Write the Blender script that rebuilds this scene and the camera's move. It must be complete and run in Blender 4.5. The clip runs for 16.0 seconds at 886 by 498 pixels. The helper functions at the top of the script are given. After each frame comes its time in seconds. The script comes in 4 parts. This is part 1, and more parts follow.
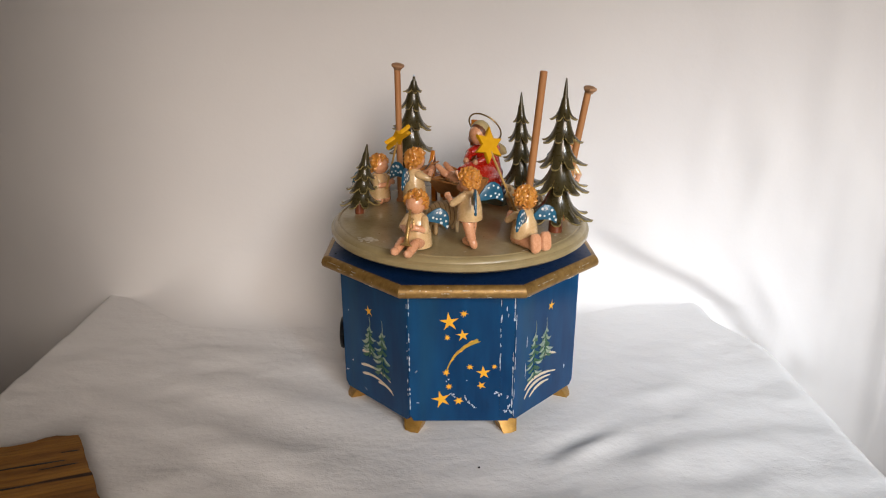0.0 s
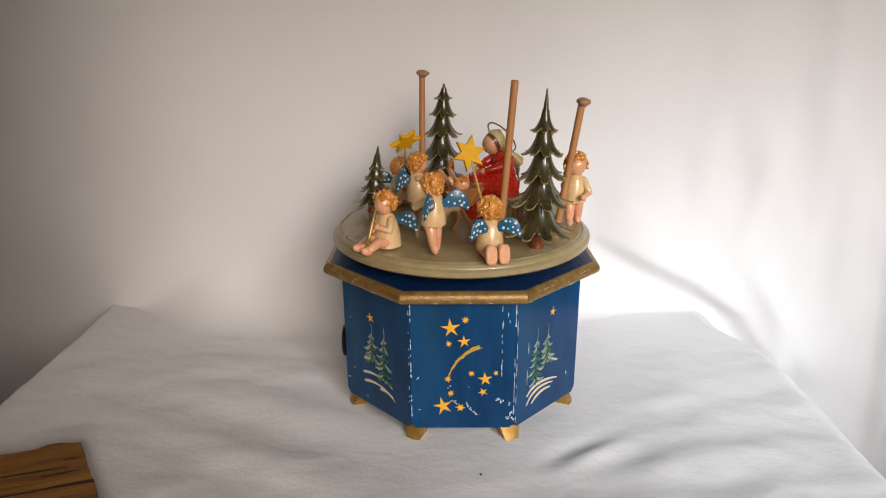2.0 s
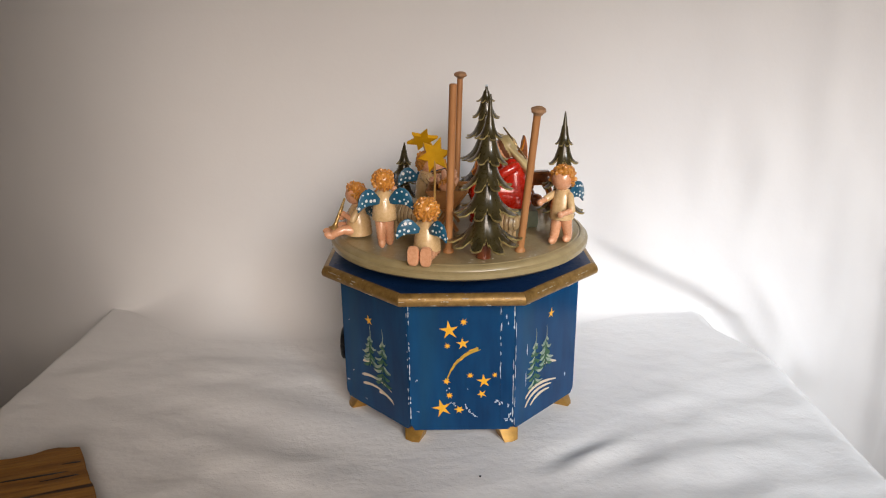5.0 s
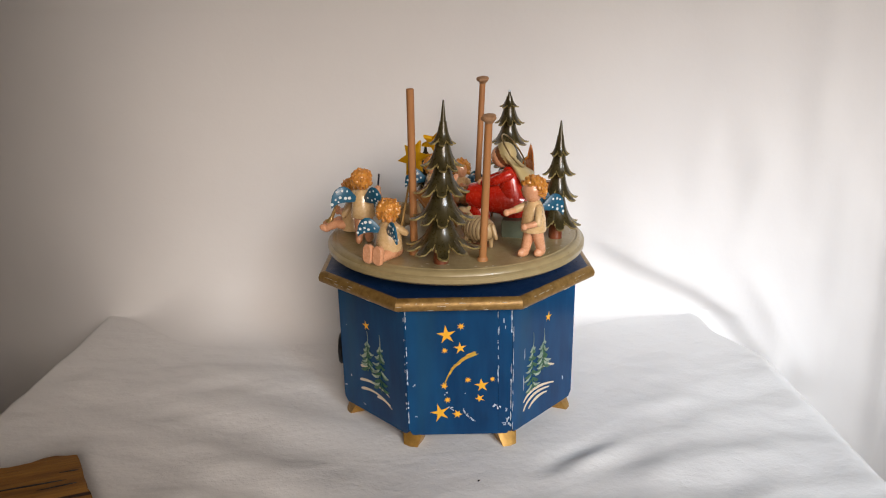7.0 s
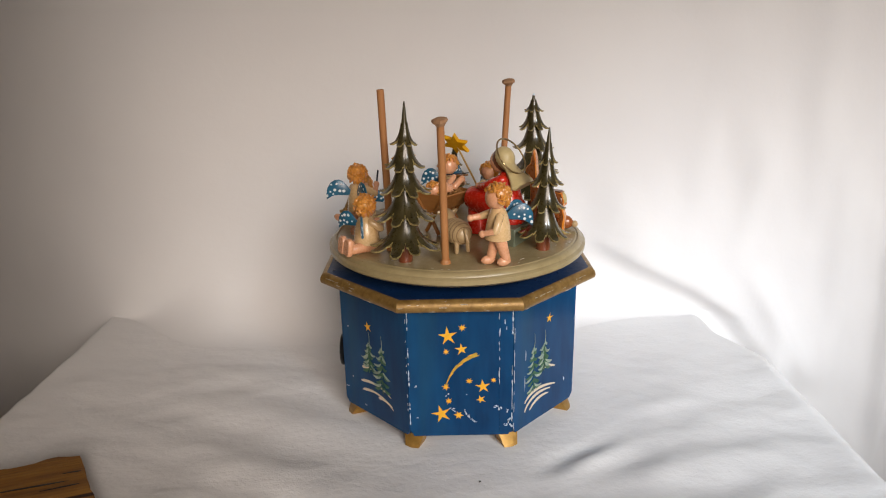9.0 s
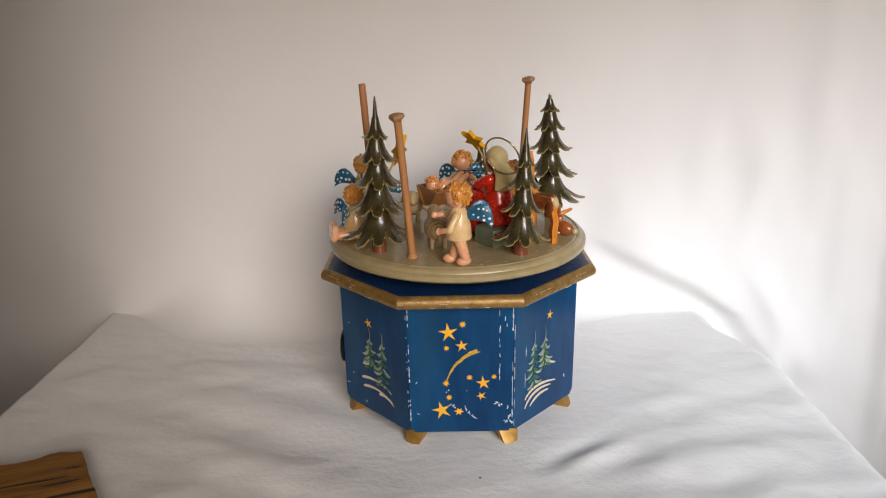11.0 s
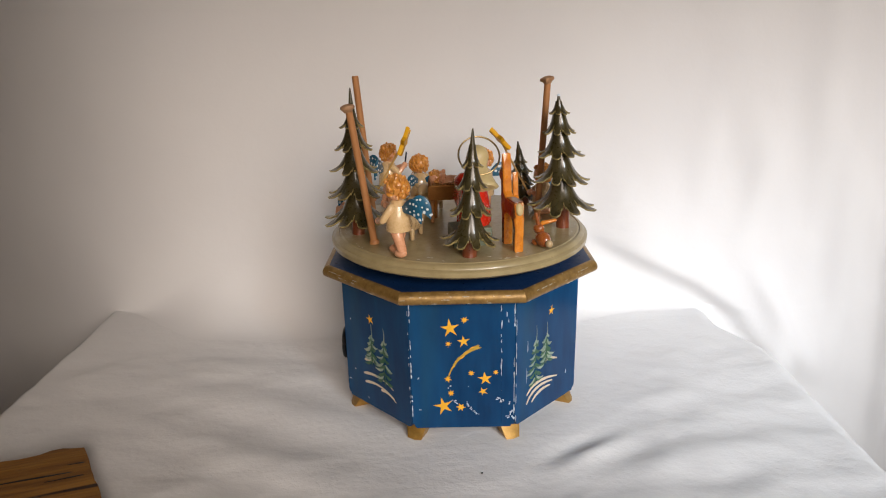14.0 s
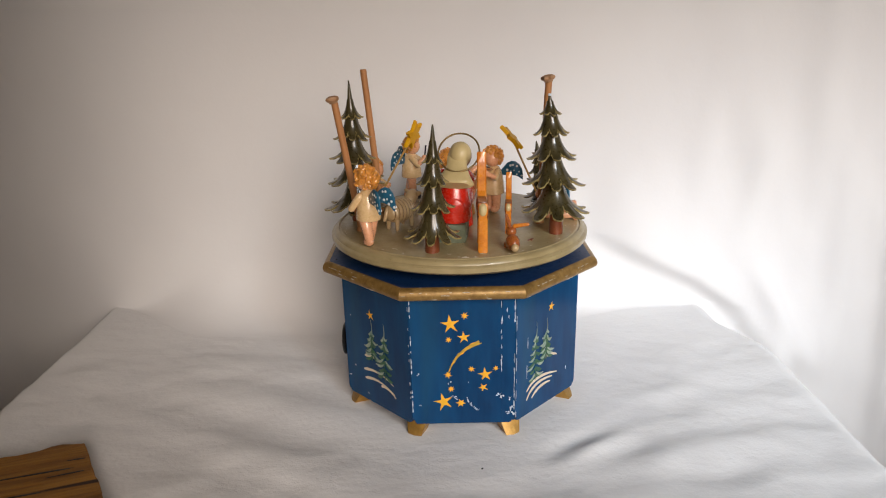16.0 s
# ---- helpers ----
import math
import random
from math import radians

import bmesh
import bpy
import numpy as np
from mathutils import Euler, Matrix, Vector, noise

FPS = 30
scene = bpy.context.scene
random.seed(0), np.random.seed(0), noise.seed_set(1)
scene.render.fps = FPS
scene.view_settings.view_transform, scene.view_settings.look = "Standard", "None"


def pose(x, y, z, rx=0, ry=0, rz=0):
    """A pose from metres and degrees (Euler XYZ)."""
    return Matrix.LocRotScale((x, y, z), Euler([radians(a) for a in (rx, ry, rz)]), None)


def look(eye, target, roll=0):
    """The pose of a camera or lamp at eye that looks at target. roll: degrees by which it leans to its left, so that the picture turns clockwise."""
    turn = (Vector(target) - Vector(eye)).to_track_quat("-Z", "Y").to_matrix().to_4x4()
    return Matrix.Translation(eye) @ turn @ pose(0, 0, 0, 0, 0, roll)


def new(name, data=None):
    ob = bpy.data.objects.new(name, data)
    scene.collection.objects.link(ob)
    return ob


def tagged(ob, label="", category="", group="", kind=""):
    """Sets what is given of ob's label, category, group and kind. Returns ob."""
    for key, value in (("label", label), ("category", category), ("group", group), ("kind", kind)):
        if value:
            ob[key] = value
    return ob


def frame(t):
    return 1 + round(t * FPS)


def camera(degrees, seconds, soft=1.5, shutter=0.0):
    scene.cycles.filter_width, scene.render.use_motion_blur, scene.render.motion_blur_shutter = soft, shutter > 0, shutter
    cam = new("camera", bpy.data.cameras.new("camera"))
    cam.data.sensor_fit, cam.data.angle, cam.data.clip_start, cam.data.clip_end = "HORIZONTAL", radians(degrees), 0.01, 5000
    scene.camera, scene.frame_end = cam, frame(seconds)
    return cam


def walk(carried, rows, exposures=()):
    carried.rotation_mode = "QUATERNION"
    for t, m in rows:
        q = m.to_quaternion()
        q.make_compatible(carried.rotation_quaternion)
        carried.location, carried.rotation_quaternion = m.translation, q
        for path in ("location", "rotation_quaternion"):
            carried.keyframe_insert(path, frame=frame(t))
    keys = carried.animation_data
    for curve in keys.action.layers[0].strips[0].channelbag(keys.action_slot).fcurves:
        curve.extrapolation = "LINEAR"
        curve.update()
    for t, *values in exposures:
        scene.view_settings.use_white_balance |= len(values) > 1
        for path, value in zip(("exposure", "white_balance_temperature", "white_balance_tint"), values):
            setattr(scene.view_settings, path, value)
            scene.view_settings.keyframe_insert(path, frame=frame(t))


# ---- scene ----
from mathutils.geometry import tessellate_polygon

# ---------------------------------------------------------------- camera
cam = camera(65.97, 16.0, soft=1.1)
walk(cam, [
    (0, look((-0.0116, -0.4319, 0.2472), (-0.0104, 0.0392, 0.0797), -0.08)),
    (0.5, look((-0.0098, -0.4322, 0.2442), (-0.0094, 0.0399, 0.0794), -0.23)),
    (1, look((-0.0099, -0.4335, 0.2440), (-0.0096, 0.0397, 0.0823), -0.41)),
    (1.5, look((-0.0098, -0.4342, 0.2438), (-0.0108, 0.0398, 0.0847), -0.41)),
    (2, look((-0.0102, -0.4343, 0.2442), (-0.0117, 0.0399, 0.0854), -0.33)),
    (2.5, look((-0.0114, -0.4348, 0.2433), (-0.0117, 0.0397, 0.0857), -0.36)),
    (3, look((-0.0110, -0.4344, 0.2448), (-0.0121, 0.0396, 0.0858), -0.60)),
    (3.5, look((-0.0105, -0.4341, 0.2449), (-0.0113, 0.0397, 0.0853), -0.72)),
    (4, look((-0.0095, -0.4349, 0.2436), (-0.0106, 0.0393, 0.0851), -0.64)),
    (6.5, look((-0.0091, -0.4342, 0.2454), (-0.0094, 0.0409, 0.0895), -0.95)),
    (7, look((-0.0084, -0.4347, 0.2450), (-0.0081, 0.0407, 0.0901), -1.10)),
    (7.5, look((-0.0079, -0.4355, 0.2453), (-0.0079, 0.0398, 0.0903), -1.03)),
    (8, look((-0.0074, -0.4354, 0.2450), (-0.0081, 0.0402, 0.0908), -1.00)),
    (8.5, look((-0.0070, -0.4364, 0.2447), (-0.0083, 0.0395, 0.0913), -1.09)),
    (9, look((-0.0084, -0.4356, 0.2460), (-0.0090, 0.0399, 0.0914), -1.17)),
    (11.5, look((-0.0078, -0.4360, 0.2464), (-0.0102, 0.0386, 0.0891), -1.16)),
    (12, look((-0.0080, -0.4368, 0.2462), (-0.0111, 0.0379, 0.0894), -1.20)),
    (12.5, look((-0.0094, -0.4372, 0.2455), (-0.0118, 0.0379, 0.0898), -1.21)),
    (13, look((-0.0085, -0.4364, 0.2460), (-0.0112, 0.0380, 0.0879), -1.31)),
    (13.5, look((-0.0077, -0.4369, 0.2443), (-0.0111, 0.0380, 0.0881), -1.35)),
    (14, look((-0.0082, -0.4371, 0.2440), (-0.0107, 0.0376, 0.0870), -1.28)),
    (14.5, look((-0.0088, -0.4369, 0.2442), (-0.0109, 0.0374, 0.0858), -1.18)),
    (15, look((-0.0086, -0.4382, 0.2415), (-0.0109, 0.0368, 0.0854), -1.17)),
    (15.5, look((-0.0076, -0.4376, 0.2425), (-0.0107, 0.0369, 0.0851), -1.25)),
    (16, look((-0.0089, -0.4374, 0.2431), (-0.0107, 0.0367, 0.0844), -1.26)),
], exposures=[(0, 0.0, 7250, 17.5), (16, 0.0, 7250, 17.5)])

# ---------------------------------------------------------------- light
world = bpy.data.worlds.new("room_light")
scene.world = world
world.use_nodes = True
bg = world.node_tree.nodes["Background"]
bg.inputs["Color"].default_value = (0.85, 0.92, 1.0, 1)
bg.inputs["Strength"].default_value = 0.3


def window_lamp(name, eye, target, sx, sy, watts, colour, spread):
    data = bpy.data.lights.new(name, "AREA")
    data.shape, data.size, data.size_y, data.energy, data.color, data.spread = "RECTANGLE", sx, sy, watts, colour, radians(spread)
    ob = new(name, data)
    ob.matrix_world = look(eye, target)
    return ob


# daylight in the window's opening: the bright sky opposite, and the rest of the sky
window_lamp("window_light", (0.60, -0.80, 0.51), (0.22, 0.03, -0.02), 0.42, 0.32, 0.45, (0.60, 0.81, 1.0), 29)
window_lamp("window_sky", (0.34, -0.83, 0.40), (0.06, 0.08, 0.075), 0.95, 0.46, 1.16, (1.0, 0.948, 0.88), 46)

# ---------------------------------------------------------------- materials
MATS = {}


def nodes(name):
    m = bpy.data.materials.new(name)
    m.use_nodes = True
    t = m.node_tree
    return m, t, t.nodes["Principled BSDF"]


def add(t, kind, **kw):
    n = t.nodes.new(kind)
    for k, val in kw.items():
        n.inputs[k.replace("_", " ")].default_value = val
    return n


def mix(t, fac, a, b):
    n = t.nodes.new("ShaderNodeMix")
    n.data_type = "RGBA"
    for i, val in ((0, fac), (6, a), (7, b)):
        if hasattr(val, "is_linked"):
            t.links.new(val, n.inputs[i])
        else:
            n.inputs[i].default_value = val if i == 0 else (*val[:3], 1)
    return n.outputs[2]


def ramp(t, src, lo, hi, a=0.0, b=1.0):
    n = t.nodes.new("ShaderNodeMapRange")
    t.links.new(src, n.inputs[0])
    for i, val in enumerate((lo, hi, a, b)):
        n.inputs[i + 1].default_value = val
    return n.outputs[0]


def noise_out(t, scale, detail=3.0, rough=0.55, stretch=(1, 1, 1)):
    co = t.nodes.new("ShaderNodeTexCoord")
    mp = t.nodes.new("ShaderNodeMapping")
    mp.inputs["Scale"].default_value = stretch
    t.links.new(co.outputs["Object"], mp.inputs[0])
    n = add(t, "ShaderNodeTexNoise", Scale=scale, Detail=detail, Roughness=rough)
    t.links.new(mp.outputs[0], n.inputs["Vector"])
    return n.outputs["Fac"]


def bump(t, p, src, strength, dist):
    b = add(t, "ShaderNodeBump", Strength=strength, Distance=dist)
    t.links.new(src, b.inputs["Height"])
    t.links.new(b.outputs[0], p.inputs["Normal"])


def paint(name, c1, c2, rough=0.35, scale=120, coat=0.0, metal=0.0, bump_d=0.00015, spots=None, spot_lo=0.68, spot_scale=300, stretch=(1, 1, 1), spec=0.5, grain=5, vary=1.0):
    """Brushed paint or lacquer on wood: two tones, fine relief, optional worn spots."""
    m, t, p = nodes(name)
    big = noise_out(t, scale, 4, 0.6, stretch)
    col = mix(t, ramp(t, big, 0.32, 0.68), c1, c2)
    if spots:
        worn = ramp(t, noise_out(t, spot_scale, 4, 0.65), spot_lo, spot_lo + 0.03)
        col = mix(t, worn, col, spots)
    t.links.new(col, p.inputs["Base Color"])
    fine = noise_out(t, scale * grain, 3, 0.6, stretch)
    t.links.new(ramp(t, fine, 0.3, 0.7, rough - 0.07 * vary, rough + 0.1 * vary), p.inputs["Roughness"])
    p.inputs["Metallic"].default_value = metal
    p.inputs["Specular IOR Level"].default_value = spec
    p.inputs["Coat Weight"].default_value = coat
    p.inputs["Coat Roughness"].default_value = 0.07
    bump(t, p, fine, 0.5, bump_d)
    MATS[name] = m
    return m


paint("blue_paint", (0.0006, 0.027, 0.088), (0.0016, 0.068, 0.185), 0.2, 38, 0.0, bump_d=0.0, stretch=(1, 0.22, 1), spec=0.24, grain=1.7, vary=0.4)


def band_blue():
    """Greener, duller upright bands in the blue paint."""
    t = MATS["blue_paint"].node_tree
    p = next(n for n in t.nodes if n.type == "BSDF_PRINCIPLED")
    blue_base = p.inputs["Base Color"].links[0].from_socket
    band = ramp(t, noise_out(t, 26, 3, 0.5, (1, 0.07, 1)), 0.5, 0.66, 0.0, 0.75)
    grime = ramp(t, noise_out(t, 70, 5, 0.65, (1, 0.5, 1)), 0.55, 0.75, 0.0, 0.35)
    dull = mix(t, band, blue_base, (0.014, 0.058, 0.085))
    t.links.new(mix(t, grime, dull, (0.006, 0.022, 0.05)), p.inputs["Base Color"])


band_blue()
paint("blue_dark", (0.003, 0.024, 0.085), (0.005, 0.034, 0.115), 0.34, 60, 0.0, bump_d=0.00001, spec=0.3)
paint("gilt", (0.20, 0.11, 0.028), (0.38, 0.225, 0.07), 0.4, 210, 0.1, 0.4, spots=(0.55, 0.5, 0.42), spot_lo=0.665, spot_scale=420)
paint("foot_gold", (0.33, 0.17, 0.035), (0.46, 0.26, 0.06), 0.38, 300, 0.1, 0.55, 0.0004)
paint("disc_paint", (0.29, 0.225, 0.108), (0.385, 0.305, 0.16), 0.34, 70, 0.25, spots=(0.42, 0.39, 0.29), spot_lo=0.74, spot_scale=160)
# darkened copy of the disc paint: the gap's shade put into the colour
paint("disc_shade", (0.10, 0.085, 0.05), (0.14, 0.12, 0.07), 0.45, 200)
paint("chalk", (0.42, 0.36, 0.26), (0.6, 0.55, 0.45), 0.6, 400)
paint("chip", (0.42, 0.56, 0.7), (0.68, 0.75, 0.8), 0.6, 500)
paint("star_yellow", (0.82, 0.4, 0.015), (0.9, 0.48, 0.04), 0.4, 200)
paint("comet", (0.42, 0.27, 0.03), (0.55, 0.36, 0.04), 0.45, 260)
paint("leaf_white", (0.12, 0.22, 0.19), (0.40, 0.46, 0.36), 0.5, 200)
paint("leaf_green", (0.010, 0.065, 0.035), (0.03, 0.125, 0.05), 0.5, 200)
paint("snow_cream", (0.6, 0.5, 0.36), (0.68, 0.6, 0.46), 0.5, 120)
paint("fir_green", (0.030, 0.024, 0.009), (0.064, 0.051, 0.020), 0.3, 130, 0.7, bump_d=0.00004, spec=0.35)
paint("fir_edge", (0.42, 0.33, 0.13), (0.14, 0.105, 0.035), 0.4, 420)
paint("trunk_red", (0.15, 0.036, 0.014), (0.22, 0.06, 0.024), 0.32, 200, 0.4)
paint("post_wood", (0.40, 0.168, 0.058), (0.50, 0.23, 0.088), 0.5, 160, 0.0, stretch=(1, 1, 0.12))
paint("cap_wood", (0.31, 0.155, 0.07), (0.45, 0.26, 0.14), 0.62, 260, bump_d=0.0005)
paint("skin", (0.72, 0.335, 0.18), (0.80, 0.405, 0.23), 0.26, 160, 0.7)
paint("gown", (0.66, 0.43, 0.205), (0.76, 0.53, 0.28), 0.26, 140, 0.7, spots=(0.42, 0.28, 0.13), spot_lo=0.72, spot_scale=150)
paint("hair", (0.52, 0.19, 0.03), (0.74, 0.33, 0.065), 0.3, 300, 0.5)
paint("wing_blue", (0.006, 0.085, 0.155), (0.012, 0.125, 0.215), 0.34, 150, 0.25)
paint("white_dot", (0.72, 0.76, 0.76), (0.78, 0.8, 0.8), 0.4, 300)
paint("trumpet_gold", (0.42, 0.25, 0.08), (0.6, 0.38, 0.14), 0.3, 500, 0.2, 0.6)
paint("dark_stick", (0.012, 0.014, 0.025), (0.02, 0.022, 0.035), 0.35, 300, 0.3)
paint("star_gold", (0.66, 0.32, 0.006), (0.76, 0.40, 0.014), 0.55, 160, 0.0, spec=0.2)
paint("stick_tan", (0.48, 0.27, 0.07), (0.55, 0.33, 0.1), 0.45, 300)
paint("red_dress", (0.50, 0.016, 0.008), (0.62, 0.03, 0.012), 0.24, 100, 0.7)
paint("veil", (0.50, 0.38, 0.175), (0.57, 0.45, 0.225), 0.45, 100, 0.2)
paint("seat_green", (0.12, 0.145, 0.095), (0.16, 0.185, 0.125), 0.5, 150)
paint("brass_wire", (0.32, 0.22, 0.1), (0.42, 0.3, 0.14), 0.3, 400, 0.0, 0.9)
paint("crib_wood", (0.3, 0.11, 0.025), (0.4, 0.17, 0.045), 0.4, 150, 0.3, stretch=(1, 0.2, 1))
paint("straw", (0.24, 0.1, 0.03), (0.34, 0.17, 0.05), 0.6, 500, bump_d=0.0006)
paint("fleece", (0.46, 0.31, 0.155), (0.54, 0.385, 0.21), 0.32, 140, 0.5)
paint("fleece_line", (0.2, 0.12, 0.05), (0.27, 0.16, 0.07), 0.5, 200)
paint("deer_brown", (0.13, 0.042, 0.018), (0.2, 0.07, 0.025), 0.35, 130, 0.5)
paint("deer_back", (0.12, 0.036, 0.013), (0.32, 0.09, 0.02), 0.3, 110, 0.6)
paint("deer_orange", (0.56, 0.15, 0.012), (0.78, 0.28, 0.03), 0.3, 190, 0.6)
paint("rabbit_brown", (0.25, 0.058, 0.014), (0.40, 0.12, 0.028), 0.26, 260, 0.8)
paint("wall_paint", (0.70, 0.55, 0.37), (0.75, 0.60, 0.41), 0.7, 6, bump_d=0.0005)
paint("iron_black", (0.008, 0.008, 0.01), (0.016, 0.016, 0.018), 0.4, 300, 0.1, 0.4)


def cloth_material(name, crumple):
    m, t, p = nodes(name)
    big = noise_out(t, 7, 3, 0.5)
    col = mix(t, ramp(t, big, 0.35, 0.65), (0.76, 0.757, 0.76), (0.80, 0.797, 0.795))
    t.links.new(col, p.inputs["Base Color"])
    p.inputs["Roughness"].default_value = 0.85
    p.inputs["Sheen Weight"].default_value = 0.15
    last = None
    for scale, detail, stretch, strength, dist in ((22, 5, (1, 1.6, 1.3), 0.35, 0.003 * crumple), (75, 5, (1, 1.3, 1.3), 0.35, 0.0012 * crumple * min(1, crumple)), (900, 2, (1, 1, 1), 0.25, 0.00025 * crumple)):
        b1 = add(t, "ShaderNodeBump", Strength=strength, Distance=dist)
        t.links.new(noise_out(t, scale, detail, 0.62, stretch), b1.inputs["Height"])
        if last:
            t.links.new(last, b1.inputs["Normal"])
        last = b1.outputs[0]
    t.links.new(last, p.inputs["Normal"])
    MATS[name] = m


cloth_material("white_sheet", 0.5)
cloth_material("table_cloth", 1.5)


def board_material():
    m, t, p = nodes("rough_board")
    grain = noise_out(t, 170, 6, 0.65, (0.08, 1, 1))
    col = mix(t, ramp(t, grain, 0.35, 0.65), (0.15, 0.058, 0.008), (0.38, 0.17, 0.028))
    cracks = ramp(t, noise_out(t, 45, 3, 0.5, (0.05, 1, 1)), 0.66, 0.69)
    t.links.new(mix(t, cracks, col, (0.025, 0.008, 0.003)), p.inputs["Base Color"])
    p.inputs["Roughness"].default_value = 0.7
    bump(t, p, grain, 0.8, 0.002)
    MATS["rough_board"] = m


board_material()


# ---------------------------------------------------------------- mesh tools
class Shape:
    """Collects solids with their materials into one mesh."""

    def __init__(self):
        self.v, self.f, self.m, self.names = [], [], [], []

    def slot(self, mat):
        if mat not in self.names:
            self.names.append(mat)
        return self.names.index(mat)

    def put(self, verts, faces, mat, m=None):
        n, k = len(self.v), self.slot(mat)
        m = m or Matrix.Identity(4)
        self.v += [tuple(m @ Vector(q)) for q in verts]
        self.f += [tuple(n + i for i in q) for q in faces]
        self.m += [k] * len(faces)
        return self

    def lathe(self, prof, mat, m=None, n=20, wob=None):
        """prof: (radius, z) from bottom to top; closed at both ends."""
        vs, fs = [], []
        for j, (r, z) in enumerate(prof):
            for i in range(n):
                a = 2 * math.pi * i / n
                k = wob(a, j) if wob else 1.0
                vs.append((r * k * math.cos(a), r * k * math.sin(a), z))
        for j in range(len(prof) - 1):
            for i in range(n):
                i2 = (i + 1) % n
                fs.append((j * n + i, j * n + i2, (j + 1) * n + i2, (j + 1) * n + i))
        fs.append(tuple(range(n - 1, -1, -1)))
        fs.append(tuple((len(prof) - 1) * n + i for i in range(n)))
        return self.put(vs, fs, mat, m)

    def ball(self, c, r, mat, rot=(0, 0, 0), n=16):
        r = (r, r, r) if isinstance(r, (int, float)) else r
        k = n // 2
        prof = [(max(0.001, math.sin(math.pi * j / k)), -math.cos(math.pi * j / k)) for j in range(k + 1)]
        m = Matrix.LocRotScale(Vector(c), Euler([radians(a) for a in rot]), Vector(r))
        return self.lathe(prof, mat, m, n)

    def limb(self, p, q, r0, r1, mat, n=12):
        p, q = Vector(p), Vector(q)
        d = q - p
        h = d.length
        m = Matrix.Translation(p) @ d.to_track_quat("Z", "Y").to_matrix().to_4x4()
        prof = [(r0 * 0.05, -r0), (r0 * 0.7, -r0 * 0.7), (r0, 0), ((r0 + r1) / 2, h / 2), (r1, h), (r1 * 0.7, h + r1 * 0.7), (r1 * 0.05, h + r1)]
        return self.lathe(prof, mat, m, n)

    def rod(self, p, q, r, mat, n=12, r1=None):
        p, q = Vector(p), Vector(q)
        d = q - p
        m = Matrix.Translation(p) @ d.to_track_quat("Z", "Y").to_matrix().to_4x4()
        r1 = r if r1 is None else r1
        e = min(r, r1) * 0.15
        return self.lathe([(r - e, 0), (r, e), (r1, d.length - e), (r1 - e, d.length)], mat, m, n)

    def tube(self, pts, r, mat, n=8, closed=False):
        pts = [Vector(q) for q in pts]
        k = len(pts)
        vs, fs = [], []
        up = Vector((0.13, 0.27, 0.95))
        for i, q in enumerate(pts):
            a, b = (pts[i - 1], pts[(i + 1) % k]) if closed else (pts[max(0, i - 1)], pts[min(k - 1, i + 1)])
            d = (b - a).normalized()
            x = d.cross(up).normalized()
            y = d.cross(x)
            rr = r(i / (k - 1)) if callable(r) else r
            for j in range(n):
                a = 2 * math.pi * j / n
                vs.append(q + x * rr * math.cos(a) + y * rr * math.sin(a))
        for i in range(k if closed else k - 1):
            i2 = (i + 1) % k
            for j in range(n):
                j2 = (j + 1) % n
                fs.append((i * n + j, i * n + j2, i2 * n + j2, i2 * n + j))
        if not closed:
            fs += [tuple(range(n - 1, -1, -1)), tuple((k - 1) * n + j for j in range(n))]
        return self.put(vs, fs, mat)

    def slab(self, outline, t, mat, m=None, bevel=0.12):
        """A flat outline (counter-clockwise in x, y) with thickness t along z and eased edges."""
        n = len(outline)
        cx, cy = sum(q[0] for q in outline) / n, sum(q[1] for q in outline) / n
        e = 1 - bevel
        lay = [(e, 0), (1, t * 0.25), (1, t * 0.75), (e, t)]
        vs = [(cx + (x - cx) * k, cy + (y - cy) * k, z) for k, z in lay for x, y in outline]
        vs += [(cx, cy, 0), (cx, cy, t)]
        fs = []
        for j in range(3):
            for i in range(n):
                i2 = (i + 1) % n
                fs.append((j * n + i, j * n + i2, (j + 1) * n + i2, (j + 1) * n + i))
        for i in range(n):
            i2 = (i + 1) % n
            fs += [(4 * n, i2, i), (4 * n + 1, 3 * n + i, 3 * n + i2)]
        return self.put(vs, fs, mat, m)

    def cutout(self, outline, t, face_mat, edge_mat, m=None, ease=0.0005):
        """A sawn silhouette (x, z, counter-clockwise) of thickness t along y with eased edges."""
        n = len(outline)
        inner = []
        for i in range(n):
            p, c, q = (Vector((*outline[(i + k) % n], 0)) for k in (-1, 0, 1))
            d = ((c - p).normalized() + (q - c).normalized()).normalized()
            inner.append((c.x - d.y * ease, c.y + d.x * ease))
        h = t / 2
        vs = [(x, -h, z) for x, z in inner] + [(x, -h + ease, z) for x, z in outline] + [(x, h - ease, z) for x, z in outline] + [(x, h, z) for x, z in inner]
        rim = [(j * n + i, j * n + (i + 1) % n, (j + 1) * n + (i + 1) % n, (j + 1) * n + i) for j in range(3) for i in range(n)]
        tris = tessellate_polygon([[Vector((x, z, 0)) for x, z in inner]])
        base = len(self.v)
        self.put(vs, rim, edge_mat, m)
        flat = [tuple(base + i for i in f) for f in tris] + [tuple(base + 3 * n + i for i in f) for f in tris]
        self.m += [self.slot(face_mat)] * len(flat)
        self.f += flat
        return self

    def box(self, c, s, mat, m=None, bevel=0.0006):
        x, y, z = (q / 2 for q in s)
        b = min(bevel, x * 0.4, y * 0.4)
        outline = [(x - b, -y), (x, -y + b), (x, y - b), (x - b, y), (-x + b, y), (-x, y - b), (-x, -y + b), (-x + b, -y)]
        mm = (m or Matrix.Identity(4)) @ Matrix.Translation((c[0], c[1], c[2] - z))
        return self.slab(outline, 2 * z, mat, mm, 0.04)

